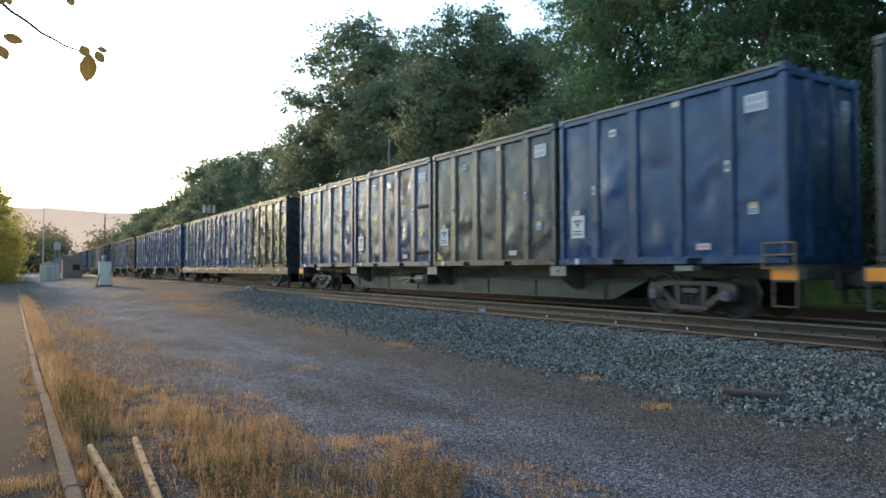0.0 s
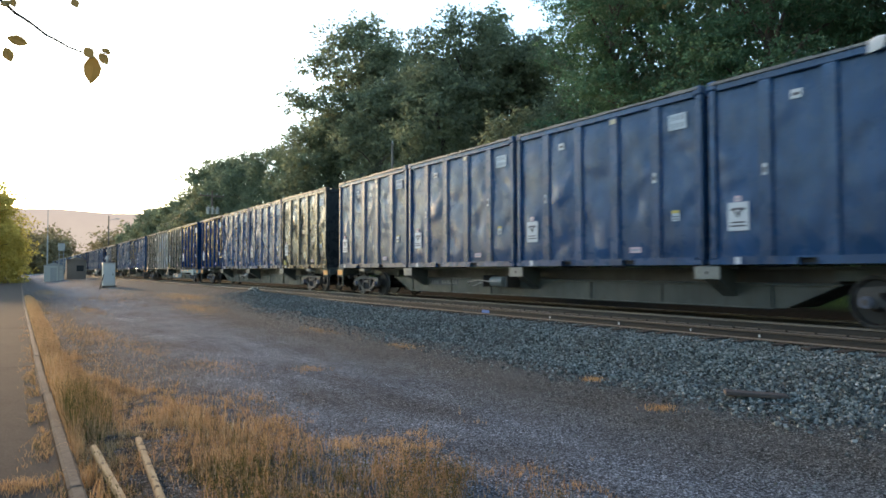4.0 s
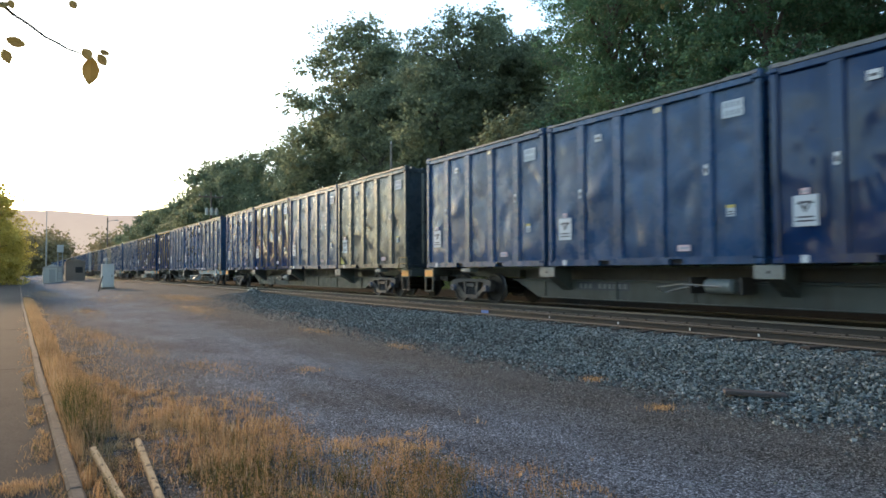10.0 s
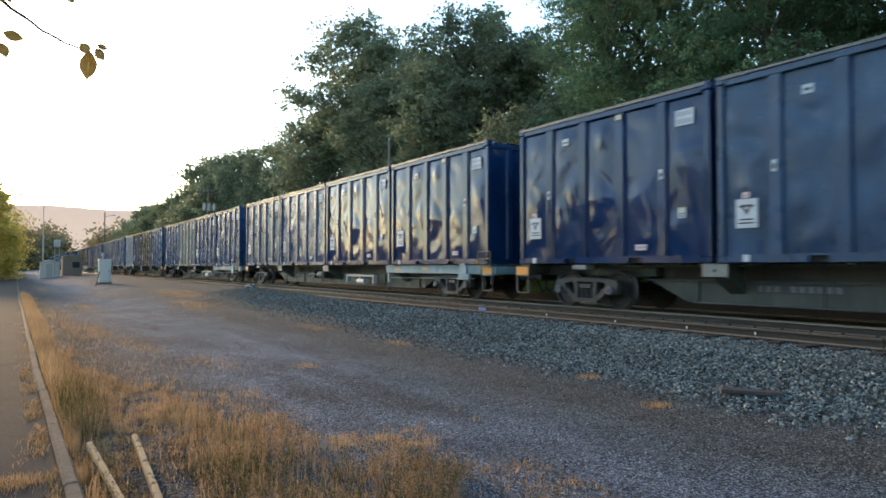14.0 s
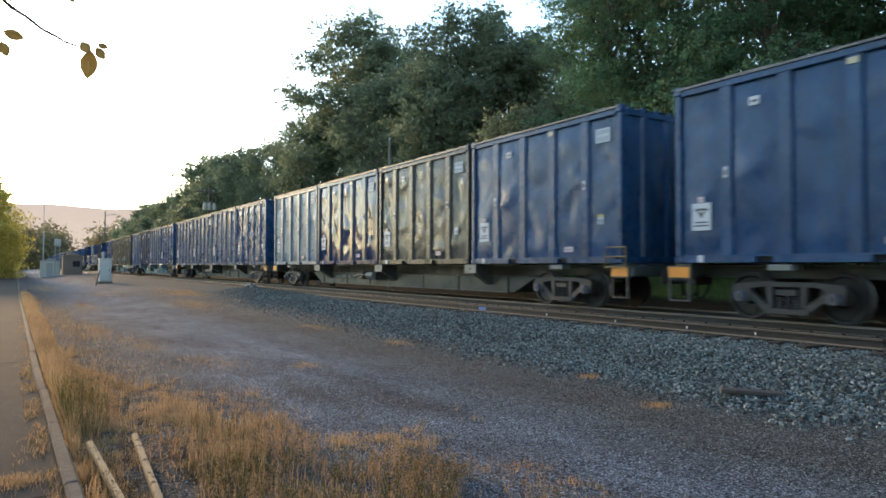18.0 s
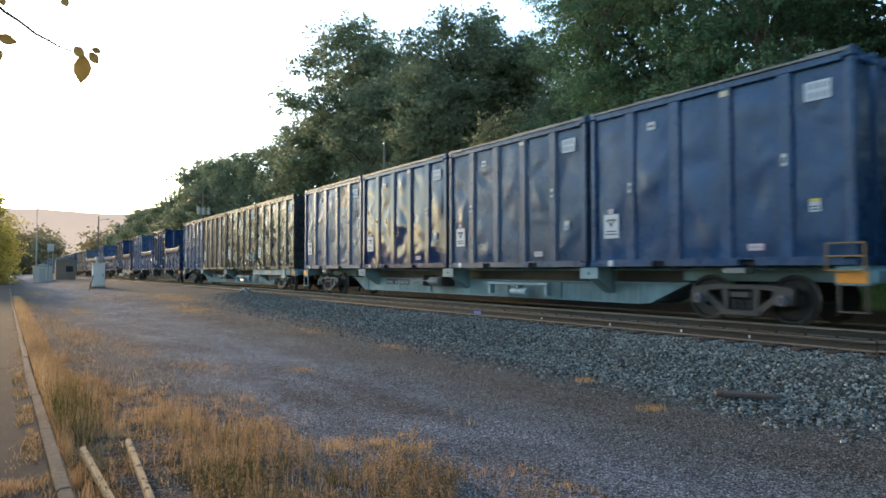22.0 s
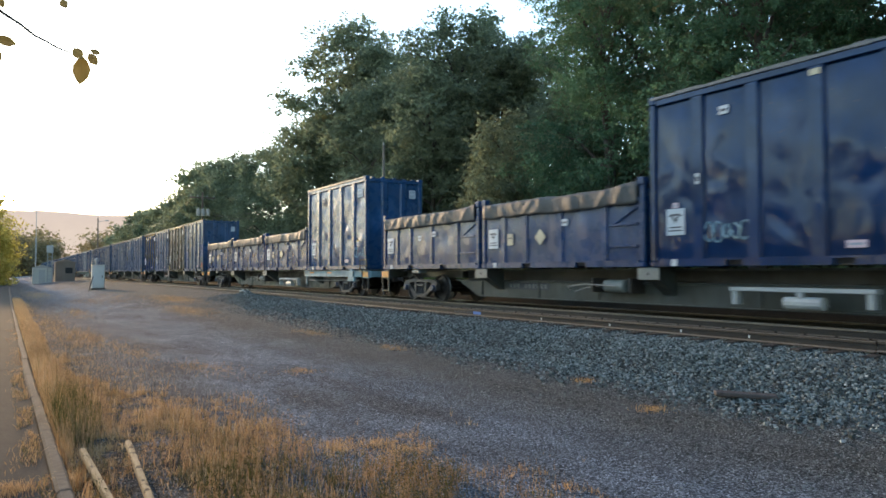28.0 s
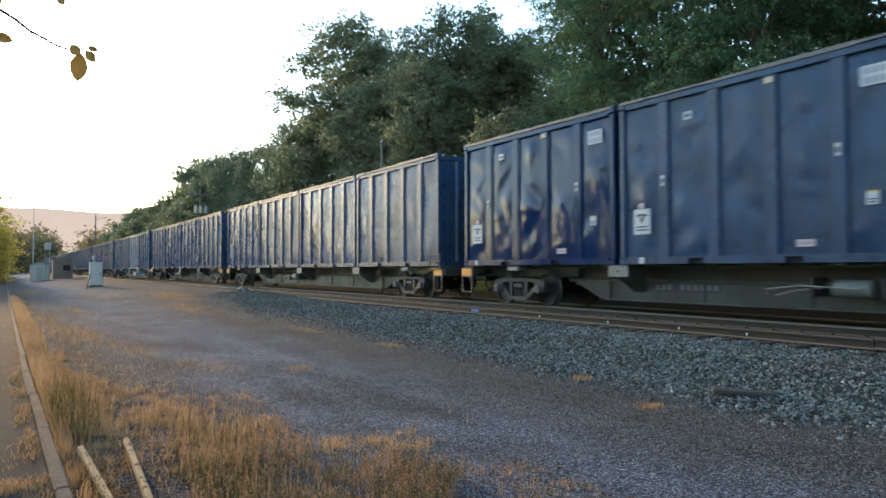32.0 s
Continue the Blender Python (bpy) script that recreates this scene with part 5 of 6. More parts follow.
def blades(name, spots, mats, label, seed, category="grass", lean=0.45):
    """Grass: narrow bent blades; spots are x, y, z, height, kind of material."""
    rng = np.random.default_rng(seed)
    s = np.array(spots)
    n = len(s)
    a = rng.uniform(0, 6.28, n)
    h = s[:, 3] * rng.uniform(0.6, 1.25, n)
    w = 0.0011 + 0.0017 * rng.random(n) + 0.003 * h
    b = rng.uniform(0, 6.28, n)
    off = np.stack([np.cos(b), np.sin(b)], -1) * (h * rng.uniform(0.05, 1.0, n) * np.where(h > 0.11, min(lean, 0.42), lean))[:, None]
    side = np.stack([np.cos(a), np.sin(a)], -1) * w[:, None]
    base = s[:, :3]
    v = np.zeros((n, 5, 3))
    v[:, 0, :2], v[:, 1, :2] = base[:, :2] - side, base[:, :2] + side
    v[:, 0, 2] = v[:, 1, 2] = base[:, 2] - 0.01
    mid = base[:, :2] + off * 0.35
    v[:, 2, :2], v[:, 3, :2] = mid + side * 0.8, mid - side * 0.8
    v[:, 2, 2] = v[:, 3, 2] = base[:, 2] + h * 0.6
    v[:, 4, :2], v[:, 4, 2] = base[:, :2] + off, base[:, 2] + h
    me = bpy.data.meshes.new(name)
    me.from_pydata(v.reshape(-1, 3).tolist(), [], [f for k in range(0, n * 5, 5) for f in ((k, k + 1, k + 2, k + 3), (k + 3, k + 2, k + 4))])
    for m in mats:
        me.materials.append(m)
    me.polygons.foreach_set("material_index", np.repeat(s[:, 4].astype(int), 2))
    me.update()
    return tagged(new(name, me), label, category, kind="stuff")


def build_grass():
    rng = random.Random(11)
    spots = []
    while len(spots) < 105000:
        y = 3.2 + 45 * rng.random() ** 2.4
        x = kerb_x(y) + (0.125 if y < 6.5 else 0.16) + 4.2 * rng.random() ** 1.3
        edge = 0.85 + 2.6 * smooth01(15, 4.5, y) + 0.4 * noise.noise(Vector((y * 0.7, 2, 0)))
        thick = 0.8 * noise.noise(Vector((x * 1.4, y * 0.9, 5))) + 0.7 * noise.noise(Vector((x * 4.5, y * 3.0, 8))) + 0.4 * noise.noise(Vector((x * 11, y * 9, 2)))
        if rng.random() > 0.56 + 1.3 * thick - 0.62 * max(0.0, x / edge) ** 2.2 + 0.4 * (x < 0.8):
            continue
        if y < 6.2 and rng.random() < 0.5:
            continue
        tall = 0.028 + 0.05 * max(0.0, thick) + 0.15 * rng.random() ** 6 + (0.17 * smooth01(0.95, 0.5, x) * smooth01(7.5, 10.0, y))
        if y < 8 and 0.45 < x < 1.2:
            tall *= 0.5
        tall *= 1 - 0.45 * smooth01(1.9, 3.0, x)
        k = rng.random()
        green = 1 if k < (0.42 if y < 6.2 and x < 2.8 else 0.2 if 0.5 < x < 2.2 and y < 8 else 0.06) else 2 if k > 0.80 else 0
        spots.append((x, y, ground_z(x, y), tall, green))
    for _ in range(2500):
        x, y = 0.25 - 0.25 * rng.random() ** 3, 4.5 + 25 * rng.random() ** 1.5
        if noise.noise(Vector((x * 3, y * 0.9, 1))) > 0.1:
            spots.append((x, y, 0.03, 0.05, 0))
    for _ in range(2600):
        y = 5.0 + 9.0 * rng.random()
        x = kerb_x(y) - 0.02 - 0.16 * rng.random() ** 1.6
        if noise.noise(Vector((x * 4, y * 1.1, 4))) > -0.12:
            spots.append((x, y, 0.03, 0.035 + 0.05 * rng.random(), 0 if rng.random() < 0.7 else 1))
    for _ in range(500):
        spots.append((rng.gauss(0.02, 0.12), rng.gauss(6.35, 0.12), 0.03, 0.06, 0))
    for _ in range(2600):
        x, y = rng.gauss(0.58, 0.13), rng.gauss(9.2, 0.65)
        if x > kerb_x(y) + 0.16:
            spots.append((x, y, 0.0, 0.16 + 0.26 * rng.random(), 1 if rng.random() < 0.85 else 0))
    for _ in range(1600):
        y = 4.2 + 9 * rng.random()
        x = kerb_x(y) + rng.gauss(0.19, 0.03)
        if noise.noise(Vector((3, y * 1.4, 7))) > -0.05:
            spots.append((x, y, 0.02, 0.10 + 0.10 * rng.random(), 0))
    blades("dry_grass", spots, [M_DRY, M_GREENGRASS, M_STRAW], "dry orange grass along the kerb and yard", 2, lean=1.5)
    # weeds with seed heads: thin stems and many small flecks
    v, f, mi = [], [], []
    for _ in range(15000):
        y = 3.4 + 20 * rng.random() ** 1.9
        x = kerb_x(y) + 0.18 + 2.8 * rng.random() ** 1.2
        edge = 0.75 + 2.5 * smooth01(14, 4.5, y)
        if x > edge or noise.noise(Vector((x * 1.6, y * 1.1, 5))) < -0.15 + 0.2 * rng.random():
            continue
        if y < 7.6 and 0.45 < x < 1.2 and rng.random() < 0.8:
            continue
        if y > 6.4 and x > 0.8 and rng.random() < 0.6:
            continue
        h = rng.uniform(0.09, 0.26) + (0.25 * rng.random() if x < 0.8 and y > 7.5 else 0)
        z, a = ground_z(x, y), rng.uniform(0, 6.28)
        dx, dy = math.cos(a) * h * 0.25, math.sin(a) * h * 0.25
        k = len(v)
        v += [(x - 0.003, y, z), (x + 0.003, y, z), (x + dx, y + dy, z + h)]
        f.append((k, k + 1, k + 2))
        tint = 1 if rng.random() < (0.5 if y < 6.0 else 0.15) else 0
        mi.append(tint)
        for _ in range(13):
            t = rng.uniform(0.3, 1.02)
            q = 0.0028 + 0.004 * rng.random()
            cx, cy, cz = x + dx * t + rng.gauss(0, 0.018), y + dy * t + rng.gauss(0, 0.018), z + h * t
            k = len(v)
            w = rng.uniform(0, 6.28)
            v += [(cx - q * math.cos(w), cy - q * math.sin(w), cz - q), (cx + q * math.cos(w), cy + q * math.sin(w), cz - q * 0.3), (cx + rng.uniform(-q, q), cy, cz + q * 1.4)]
            f.append((k, k + 1, k + 2))
            mi.append(tint)
    me = bpy.data.meshes.new("dry_weeds")
    me.from_pydata(v, [], f)
    me.materials.append(M_SEED)
    me.materials.append(M_GREENGRASS)
    me.polygons.foreach_set("material_index", mi)
    tagged(new("dry_weeds", me), "dry rust-brown weeds with seed heads", "weeds", kind="stuff")
    patches = [(1.8, 13.0, 0.5, 1.4), (2.3, 17.0, 0.4, 1.8), (1.5, 20.5, 0.4, 2.6), (2.9, 13.4, 0.25, 0.7), (1.3, 15.0, 0.35, 1.5), (1.2, 26, 0.4, 4.0),
               (7.1, 17.9, 0.3, 1.3), (3.2, 12.4, 0.35, 0.9), (4.3, 11.3, 0.22, 0.3), (7.2, 13.3, 0.2, 0.5), (7.4, 37.5, 0.9, 3.0), (6.4, 30, 0.6, 2.5), (3.1, 5.0, 0.3, 0.25), (3.7, 4.6, 0.3, 0.25),
               (3.3, 4.2, 0.4, 0.3), (7.4, 7.6, 0.12, 0.15), (6.7, 5.7, 0.15, 0.15), (2.6, 9.2, 0.3, 0.6), (1.9, 20, 0.3, 2.5), (2.4, 15.5, 0.25, 0.9), (4.3, 44, 1.2, 5.0), (2.6, 33, 0.4, 3.5), (2.0, 60, 0.8, 9.0)]
    spots = []
    for cx, cy, rx, ry in patches:
        for _ in range(int((600 if cx > 4.5 else 420) * min(4.0, 0.5 + rx * ry))):
            x, y = rng.gauss(cx, rx * 0.7), rng.gauss(cy, ry * 0.7)
            spots.append((x, y, ground_z(x, y), (0.038 if cx > 4.5 and cy < 20 else 0.05 if cy < 20 else 0.10), 1 if rng.random() < 0.15 else 0))
    blades("grass_tufts", spots, [M_DRY, M_GREENGRASS], "patches of low dry grass on the gravel", 3)
    spots = []
    for _ in range(13000):
        y = 2 + 60 * rng.random() ** 1.6
        x = rng.uniform(20.2, 23.0)
        spots.append((x, y, ground_z(x, y), 0.18, 1))
    blades("verge_grass", spots, [M_DRY, M_VERGE], "green grass on the verge behind the track", 4)


build_grass()


def leaf_cloud(rng, lumps, count, size):
    """Leaves scattered through lumps (centre, radii), denser towards their outer skin; returns verts and faces."""
    weights = np.array([r[0] * r[1] + r[1] * r[2] + r[0] * r[2] for _, r in lumps])
    pick = rng.choice(len(lumps), count, p=weights / weights.sum())
    c = np.array([q[0] for q in lumps])[pick]
    rad = np.array([q[1] for q in lumps])[pick]
    # leaves hang in tufts, each tuft at one spot of a lump
    tufts = max(1, count // 16)
    own = rng.integers(0, tufts, count)
    c, rad = c[own % count], rad[own % count]
    d = rng.normal(size=(tufts, 3))
    d /= np.linalg.norm(d, axis=1)[:, None]
    k = rng.random(tufts) ** 0.35
    k *= 1 + 0.14 * rng.normal(size=tufts)
    inner = rng.random(tufts) < 0.2
    k = np.minimum(np.where(inner, k * 0.5, k), 1.02)
    d, k, inner = d[own], k[own], inner[own]
    p = c + rad * d * k[:, None] + rng.normal(size=(count, 3)) * (size * np.array([2.0, 2.0, 1.3]))
    nrm = d * 0.5 + rng.normal(size=(count, 3)) * 0.7 + np.array([0, 0, 0.5])
    nrm /= np.linalg.norm(nrm, axis=1)[:, None]
    u = np.cross(nrm, rng.normal(size=(count, 3)))
    u /= np.linalg.norm(u, axis=1)[:, None]
    w = np.cross(nrm, u)
    ln = (size * rng.uniform(0.6, 1.4, count) * np.where(inner, 1.25, 1.0))[:, None]
    v = np.stack([p - u * ln, p + w * ln * 0.55 + nrm * ln * 0.15, p + u * ln, p - w * ln * 0.55 + nrm * ln * 0.15], 1)
    return v.reshape(-1, 3)


def quads_mesh(name, v, mat):
    n = len(v) // 4
    me = bpy.data.meshes.new(name)
    me.vertices.add(len(v))
    me.vertices.foreach_set("co", v.reshape(-1))
    me.loops.add(n * 4)
    me.loops.foreach_set("vertex_index", np.arange(n * 4))
    me.polygons.add(n)
    me.polygons.foreach_set("loop_start", np.arange(0, n * 4, 4))
    me.materials.append(mat)
    me.update(calc_edges=True)
    me.shade_flat()
    return me


def tree(name, label, height, spread, seed, mat, leaves=16000, size=0.16, low=0.15):
    """A broad-leaved tree: tapered trunk, limbs to every lump of the crown, and a crown of separate leaves."""
    rng = np.random.default_rng(seed)
    thing = tagged(new(name), label, "tree", "woods behind the track")
    lumps = []
    n = 46
    for i in range(n):
        f = (i + 0.5) / n
        z = height * (low + (0.97 - low) * f)
        girth = spread * (math.sin(math.pi * min(1.0, 0.16 + 0.75 * f)) ** 0.65)
        a = i * 2.4 + rng.uniform(-0.5, 0.5)
        r = girth * rng.uniform(0.25, 0.85)
        q = spread * rng.uniform(0.24, 0.42)
        lumps.append(((r * math.cos(a), r * math.sin(a), z), (q, q, q * rng.uniform(0.55, 0.9))))
    s = Shape(M_BARK)
    at = Vector((0, 0, -0.2))
    pts = [at]
    for j in range(1, 7):
        pts.append(Vector((0.25 * rng.normal(), 0.25 * rng.normal(), height * 0.78 * j / 6)))
    for j in range(6):
        r0, r1 = (height * 0.017 * (1 - j / 7.0), height * 0.017 * (1 - (j + 1) / 7.0))
        s.tube(pts[j], pts[j + 1], r0, r1, 9, caps=False)
    part("trunk", s, thing, smooth=True)
    for k in range(0, n, 6):
        limbs = Shape(M_BARK)
        for c, q in lumps[k:k + 6:2]:
            c = Vector(c)
            f = max(0.12, min(0.95, (c.z / height - 0.12) / 0.78)) * 6
            j = min(int(f), 5)
            root = pts[j].lerp(pts[j + 1], f - j)
            mid = root.lerp(c, 0.55) + Vector((0, 0, 0.04 * height * 0.5))
            limbs.tube(root, mid, height * 0.005, height * 0.0035, 6, caps=False)
            limbs.tube(mid, c, height * 0.0035, height * 0.001, 6, caps=False)
        part("limb", limbs, thing)
    part("crown", quads_mesh("crown", leaf_cloud(rng, lumps, leaves, size), mat), thing)
    return thing


def build_woods():
    t = [tree("tree", "tall dark green broad-leaved tree at the wood's edge", 20, 5.4, 1, M_LEAF, 34000, 0.136, 0.08),
         tree("tree", "tall dense dark green tree in the wood", 21, 5.8, 2, M_LEAF, 32000, 0.145, 0.05),
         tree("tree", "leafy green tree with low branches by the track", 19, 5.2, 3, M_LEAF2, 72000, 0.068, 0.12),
         tree("tree", "rounded dark green tree in the wood", 15, 5.0, 4, M_LEAF, 15000, 0.16, 0.06),
         tree("tree", "rounded green tree standing back from the yard", 15, 5.0, 6, M_LEAF, 8000, 0.26, 0.06),
         tree("bush", "dark green bushes under the trees", 3.2, 2.3, 7, M_LEAF, 3500, 0.11, 0.05),
         tree("tree", "unseen dense dark tree added to darken reflections and block sky", 15, 5.0, 8, M_LEAF4, 8000, 0.26, 0.04),
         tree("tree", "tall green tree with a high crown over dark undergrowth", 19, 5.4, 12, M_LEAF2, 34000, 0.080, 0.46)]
    # kind, x, y, height, turn
    places = [
        (1, 25.0, 59.0, 16.2, 150), (1, 28.6, 36.5, 17.7, 250), (3, 26.5, 47.5, 17.0, 330),
        (0, 25.7, 56.0, 23.5, 0), (1, 27.5, 51.5, 20.9, 70), (0, 27.0, 40.0, 19.5, 40), (1, 29.0, 43.5, 18.0, 200), (0, 30.5, 36.0, 16.6, 110), (3, 24.0, 47.0, 15.5, 10), (3, 24.0, 39.0, 14.5, 300),
        (3, 23.9, 63.5, 15.2, 80), (3, 23.2, 71.0, 13.9, 150), (3, 22.6, 78.0, 14.6, 30), (3, 22.5, 86.0, 15.0, 220), (3, 22.5, 95.0, 15.6, 100), (3, 22.5, 106, 13.4, 270), (3, 22.5, 119, 12.6, 60),
        (3, 22.5, 132, 12.4, 190), (3, 22.5, 146, 13.4, 250), (3, 22.5, 170, 11.6, 20), (3, 23.5, 195, 10.5, 120),
        (2, 22.6, 21.5, 18.5, 0), (2, 22.2, 14.0, 19.0, 90), (7, 22.3, 7.0, 19.5, 200), (7, 22.6, 0.0, 18.0, 300), (1, 27.5, 24.0, 20.5, 60), (1, 27.5, 17, 22, 170),
        # trees at negative y are unseen, carrying the wood on to cut sky light
        (1, 28, 8.5, 22, 250), (4, 28.5, -1, 22, 20), (4, 22.5, -8, 18, 130), (4, 22.5, -17, 18, 30), (4, 28, -25, 20, 80),
        (3, 20.9, 26.5, 9.0, 140), (3, 26.6, 20.5, 11.0, 40), (3, 26.2, 13.0, 11.0, 160), (3, 26.4, 5.5, 11.0, 260), (3, 27.0, 28.5, 11.5, 310),
    ]
    # unseen trees across the yard and behind the eye close the place, darken reflections
    places += [(3, -13.5, 22, 8.0, 40), (3, -14.5, 29, 9.4, 130), (3, -13, 36, 7.8, 220), (3, -14.5, 43, 9.0, 20), (3, -14, 15, 8.6, 310), (3, -13.5, 7, 9.0, 70), (3, -14, -1, 8.0, 190), (3, -9, -12, 13, 160), (3, 0, -19, 13, 250), (3, 9, -22, 13, 20)]
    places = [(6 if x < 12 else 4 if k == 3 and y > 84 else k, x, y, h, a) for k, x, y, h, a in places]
    places += [(5, 24.3 + 0.8 * math.sin(j * 2.3), -3 + j * 3.4, 2.8 + 0.7 * math.sin(j * 1.7), j * 77) for j in range(22)]
    tops = (21.0, 22.0, 20.0, 16.0, 16.0, 3.4, 16.0, 20.0)
    first = set()
    for k, x, y, high, turn in places:
        m = pose(x, y, ground_z(x, y), 0, 0, turn)
        sc = high / tops[k]
        if k not in first:
            first.add(k)
            ob = t[k]
            ob.matrix_basis = m
        else:
            ob = copy_thing(t[k], m)
        wide = sc * (1.16 if k == 0 else 1.05)
        ob.scale = (wide, wide, sc)


build_woods()


def build_far():
    rng = np.random.default_rng(5)
    # sunlit trees beside the path, the sun's glow put into their leaf colour
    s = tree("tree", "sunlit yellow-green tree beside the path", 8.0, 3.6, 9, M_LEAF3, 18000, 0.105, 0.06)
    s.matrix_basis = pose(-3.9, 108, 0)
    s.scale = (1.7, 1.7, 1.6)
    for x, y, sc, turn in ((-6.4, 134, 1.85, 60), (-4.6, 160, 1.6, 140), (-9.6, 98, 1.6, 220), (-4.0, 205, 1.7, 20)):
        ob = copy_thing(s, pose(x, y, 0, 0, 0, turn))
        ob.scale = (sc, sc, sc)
    # woods across the end of the line, haze put into their pale leaves
    lumps = []
    for k in range(90):
        x = -60 + 150 * rng.random()
        y = 330 + 60 * rng.random()
        h = 14 + 8 * rng.random() - 6 * (x > 45)
        lumps.append(((x, y, h * 0.45), (7.5, 7.5, h * 0.6)))
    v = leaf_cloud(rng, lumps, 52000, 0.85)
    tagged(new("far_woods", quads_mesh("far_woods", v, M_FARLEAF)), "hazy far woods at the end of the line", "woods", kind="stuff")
    # long ridge; its haze is put in as pale colour and a faint warm glow
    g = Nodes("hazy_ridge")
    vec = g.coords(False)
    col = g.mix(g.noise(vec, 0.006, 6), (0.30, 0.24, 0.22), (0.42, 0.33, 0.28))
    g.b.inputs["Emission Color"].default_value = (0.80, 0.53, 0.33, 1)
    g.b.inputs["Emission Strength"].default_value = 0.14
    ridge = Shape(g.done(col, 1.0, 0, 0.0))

    def hill(u, v):
        x = -2600 + 6400 * u
        prof = 265 * (0.35 + 0.65 * smooth01(-700, -60, x)) - 40 * smooth01(500, 1600, x) + 10 * noise.noise(Vector((x * 0.004, 1, 0))) + 4 * noise.noise(Vector((x * 0.02, 1, 0)))
        return (x, 3000 + 700 * v, prof * math.sin(math.pi * 0.5 * min(1.0, v * 1.6)))
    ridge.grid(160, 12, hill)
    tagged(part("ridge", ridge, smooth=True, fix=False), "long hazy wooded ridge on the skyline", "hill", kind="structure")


build_far()


def twig():
    """A hanging twig with a few leaves close to the eye."""
    thing = tagged(new("leafy_twig"), "thin hanging twig with olive-brown leaves", "twig")

    def spot(x, y, d):
        u, v = (x - 784) / 1204.0, (441 - y) / 1204.0
        m = aim(32.15, 1.65, 0)
        return m @ (Vector((u, v, -1)) * d)
    s = Shape(M_BARK)
    line = [(-60, -45), (4, 4), (20, 19), (47, 36), (75, 58), (97, 69), (115, 80), (140, 89)]
    s.pipe([spot(*p, 2.2) for p in line], [0.0056 * (1 - j * 0.08) for j in range(len(line))], 6)
    part("stem", s, thing)
    tip = spot(-60, -45, 2.2)
    bough = Shape(M_BARK)
    pts = [Vector((-3.2, -2.6, -0.2)), Vector((-3.15, -2.5, 1.6)), Vector((-2.9, -2.2, 3.2)), Vector((-2.2, -0.8, 4.0)), Vector((-1.3, 1.0, 3.6)), tip]
    for (a, b), r0, r1 in zip(zip(pts, pts[1:]), (0.14, 0.12, 0.09, 0.05, 0.02), (0.12, 0.09, 0.05, 0.02, 0.003)):
        bough.tube(a, b, r0, r1, 8, caps=False)
    part("bough", bough, thing, smooth=True)
    leaves = [((144, 80), (158, 100), 9), ((160, 95), (154, 145), 14), ((170, 90), (185, 111), 8), ((173, 84), (191, 91), 5), ((6, 62), (43, 74), 9), ((2, 80), (13, 106), 9),
              ((14, -8), (19, 9), 6), ((0, -4), (6, 8), 9), ((122, -6), (131, 10), 7), ((-40, 30), (-8, 64), 12)]
    for (ax, ay), (bx, by), half in leaves:
        a, b = spot(ax, ay, 2.2), spot(bx, by, 2.17)
        d = b - a
        view = (a - EYE).normalized()
        w = d.cross(view).normalized() * (half / 1204.0 * 2.2)
        lf = Shape(M_TWIGLEAF)
        rows = [(0.0, 0.05), (0.15, 0.6), (0.4, 1.0), (0.65, 0.9), (0.85, 0.5), (1.0, 0.03)]
        for (t0, k0), (t1, k1) in zip(rows, rows[1:]):
            for sg in (-1, 1):
                bend0, bend1 = view * (-0.006 * k0), view * (-0.006 * k1)
                q = [a + d * t0, a + d * t1, a + d * t1 + w * (sg * k1) + bend1, a + d * t0 + w * (sg * k0) + bend0]
                lf.face(q)
        part("leaf", lf, thing)


twig()

# ---------------------------------------------------------------- things along the line


def pole_thing(name, label, x, y, h, r=0.14, mat=None):
    thing = tagged(new(name), label, "pole")
    thing.location = (x, y, ground_z(x, y))
    part("post", Shape(mat or M_POLE).tube((0, 0, -0.3), (0, 0, h), r, r * 0.65, 12), thing)
    return thing


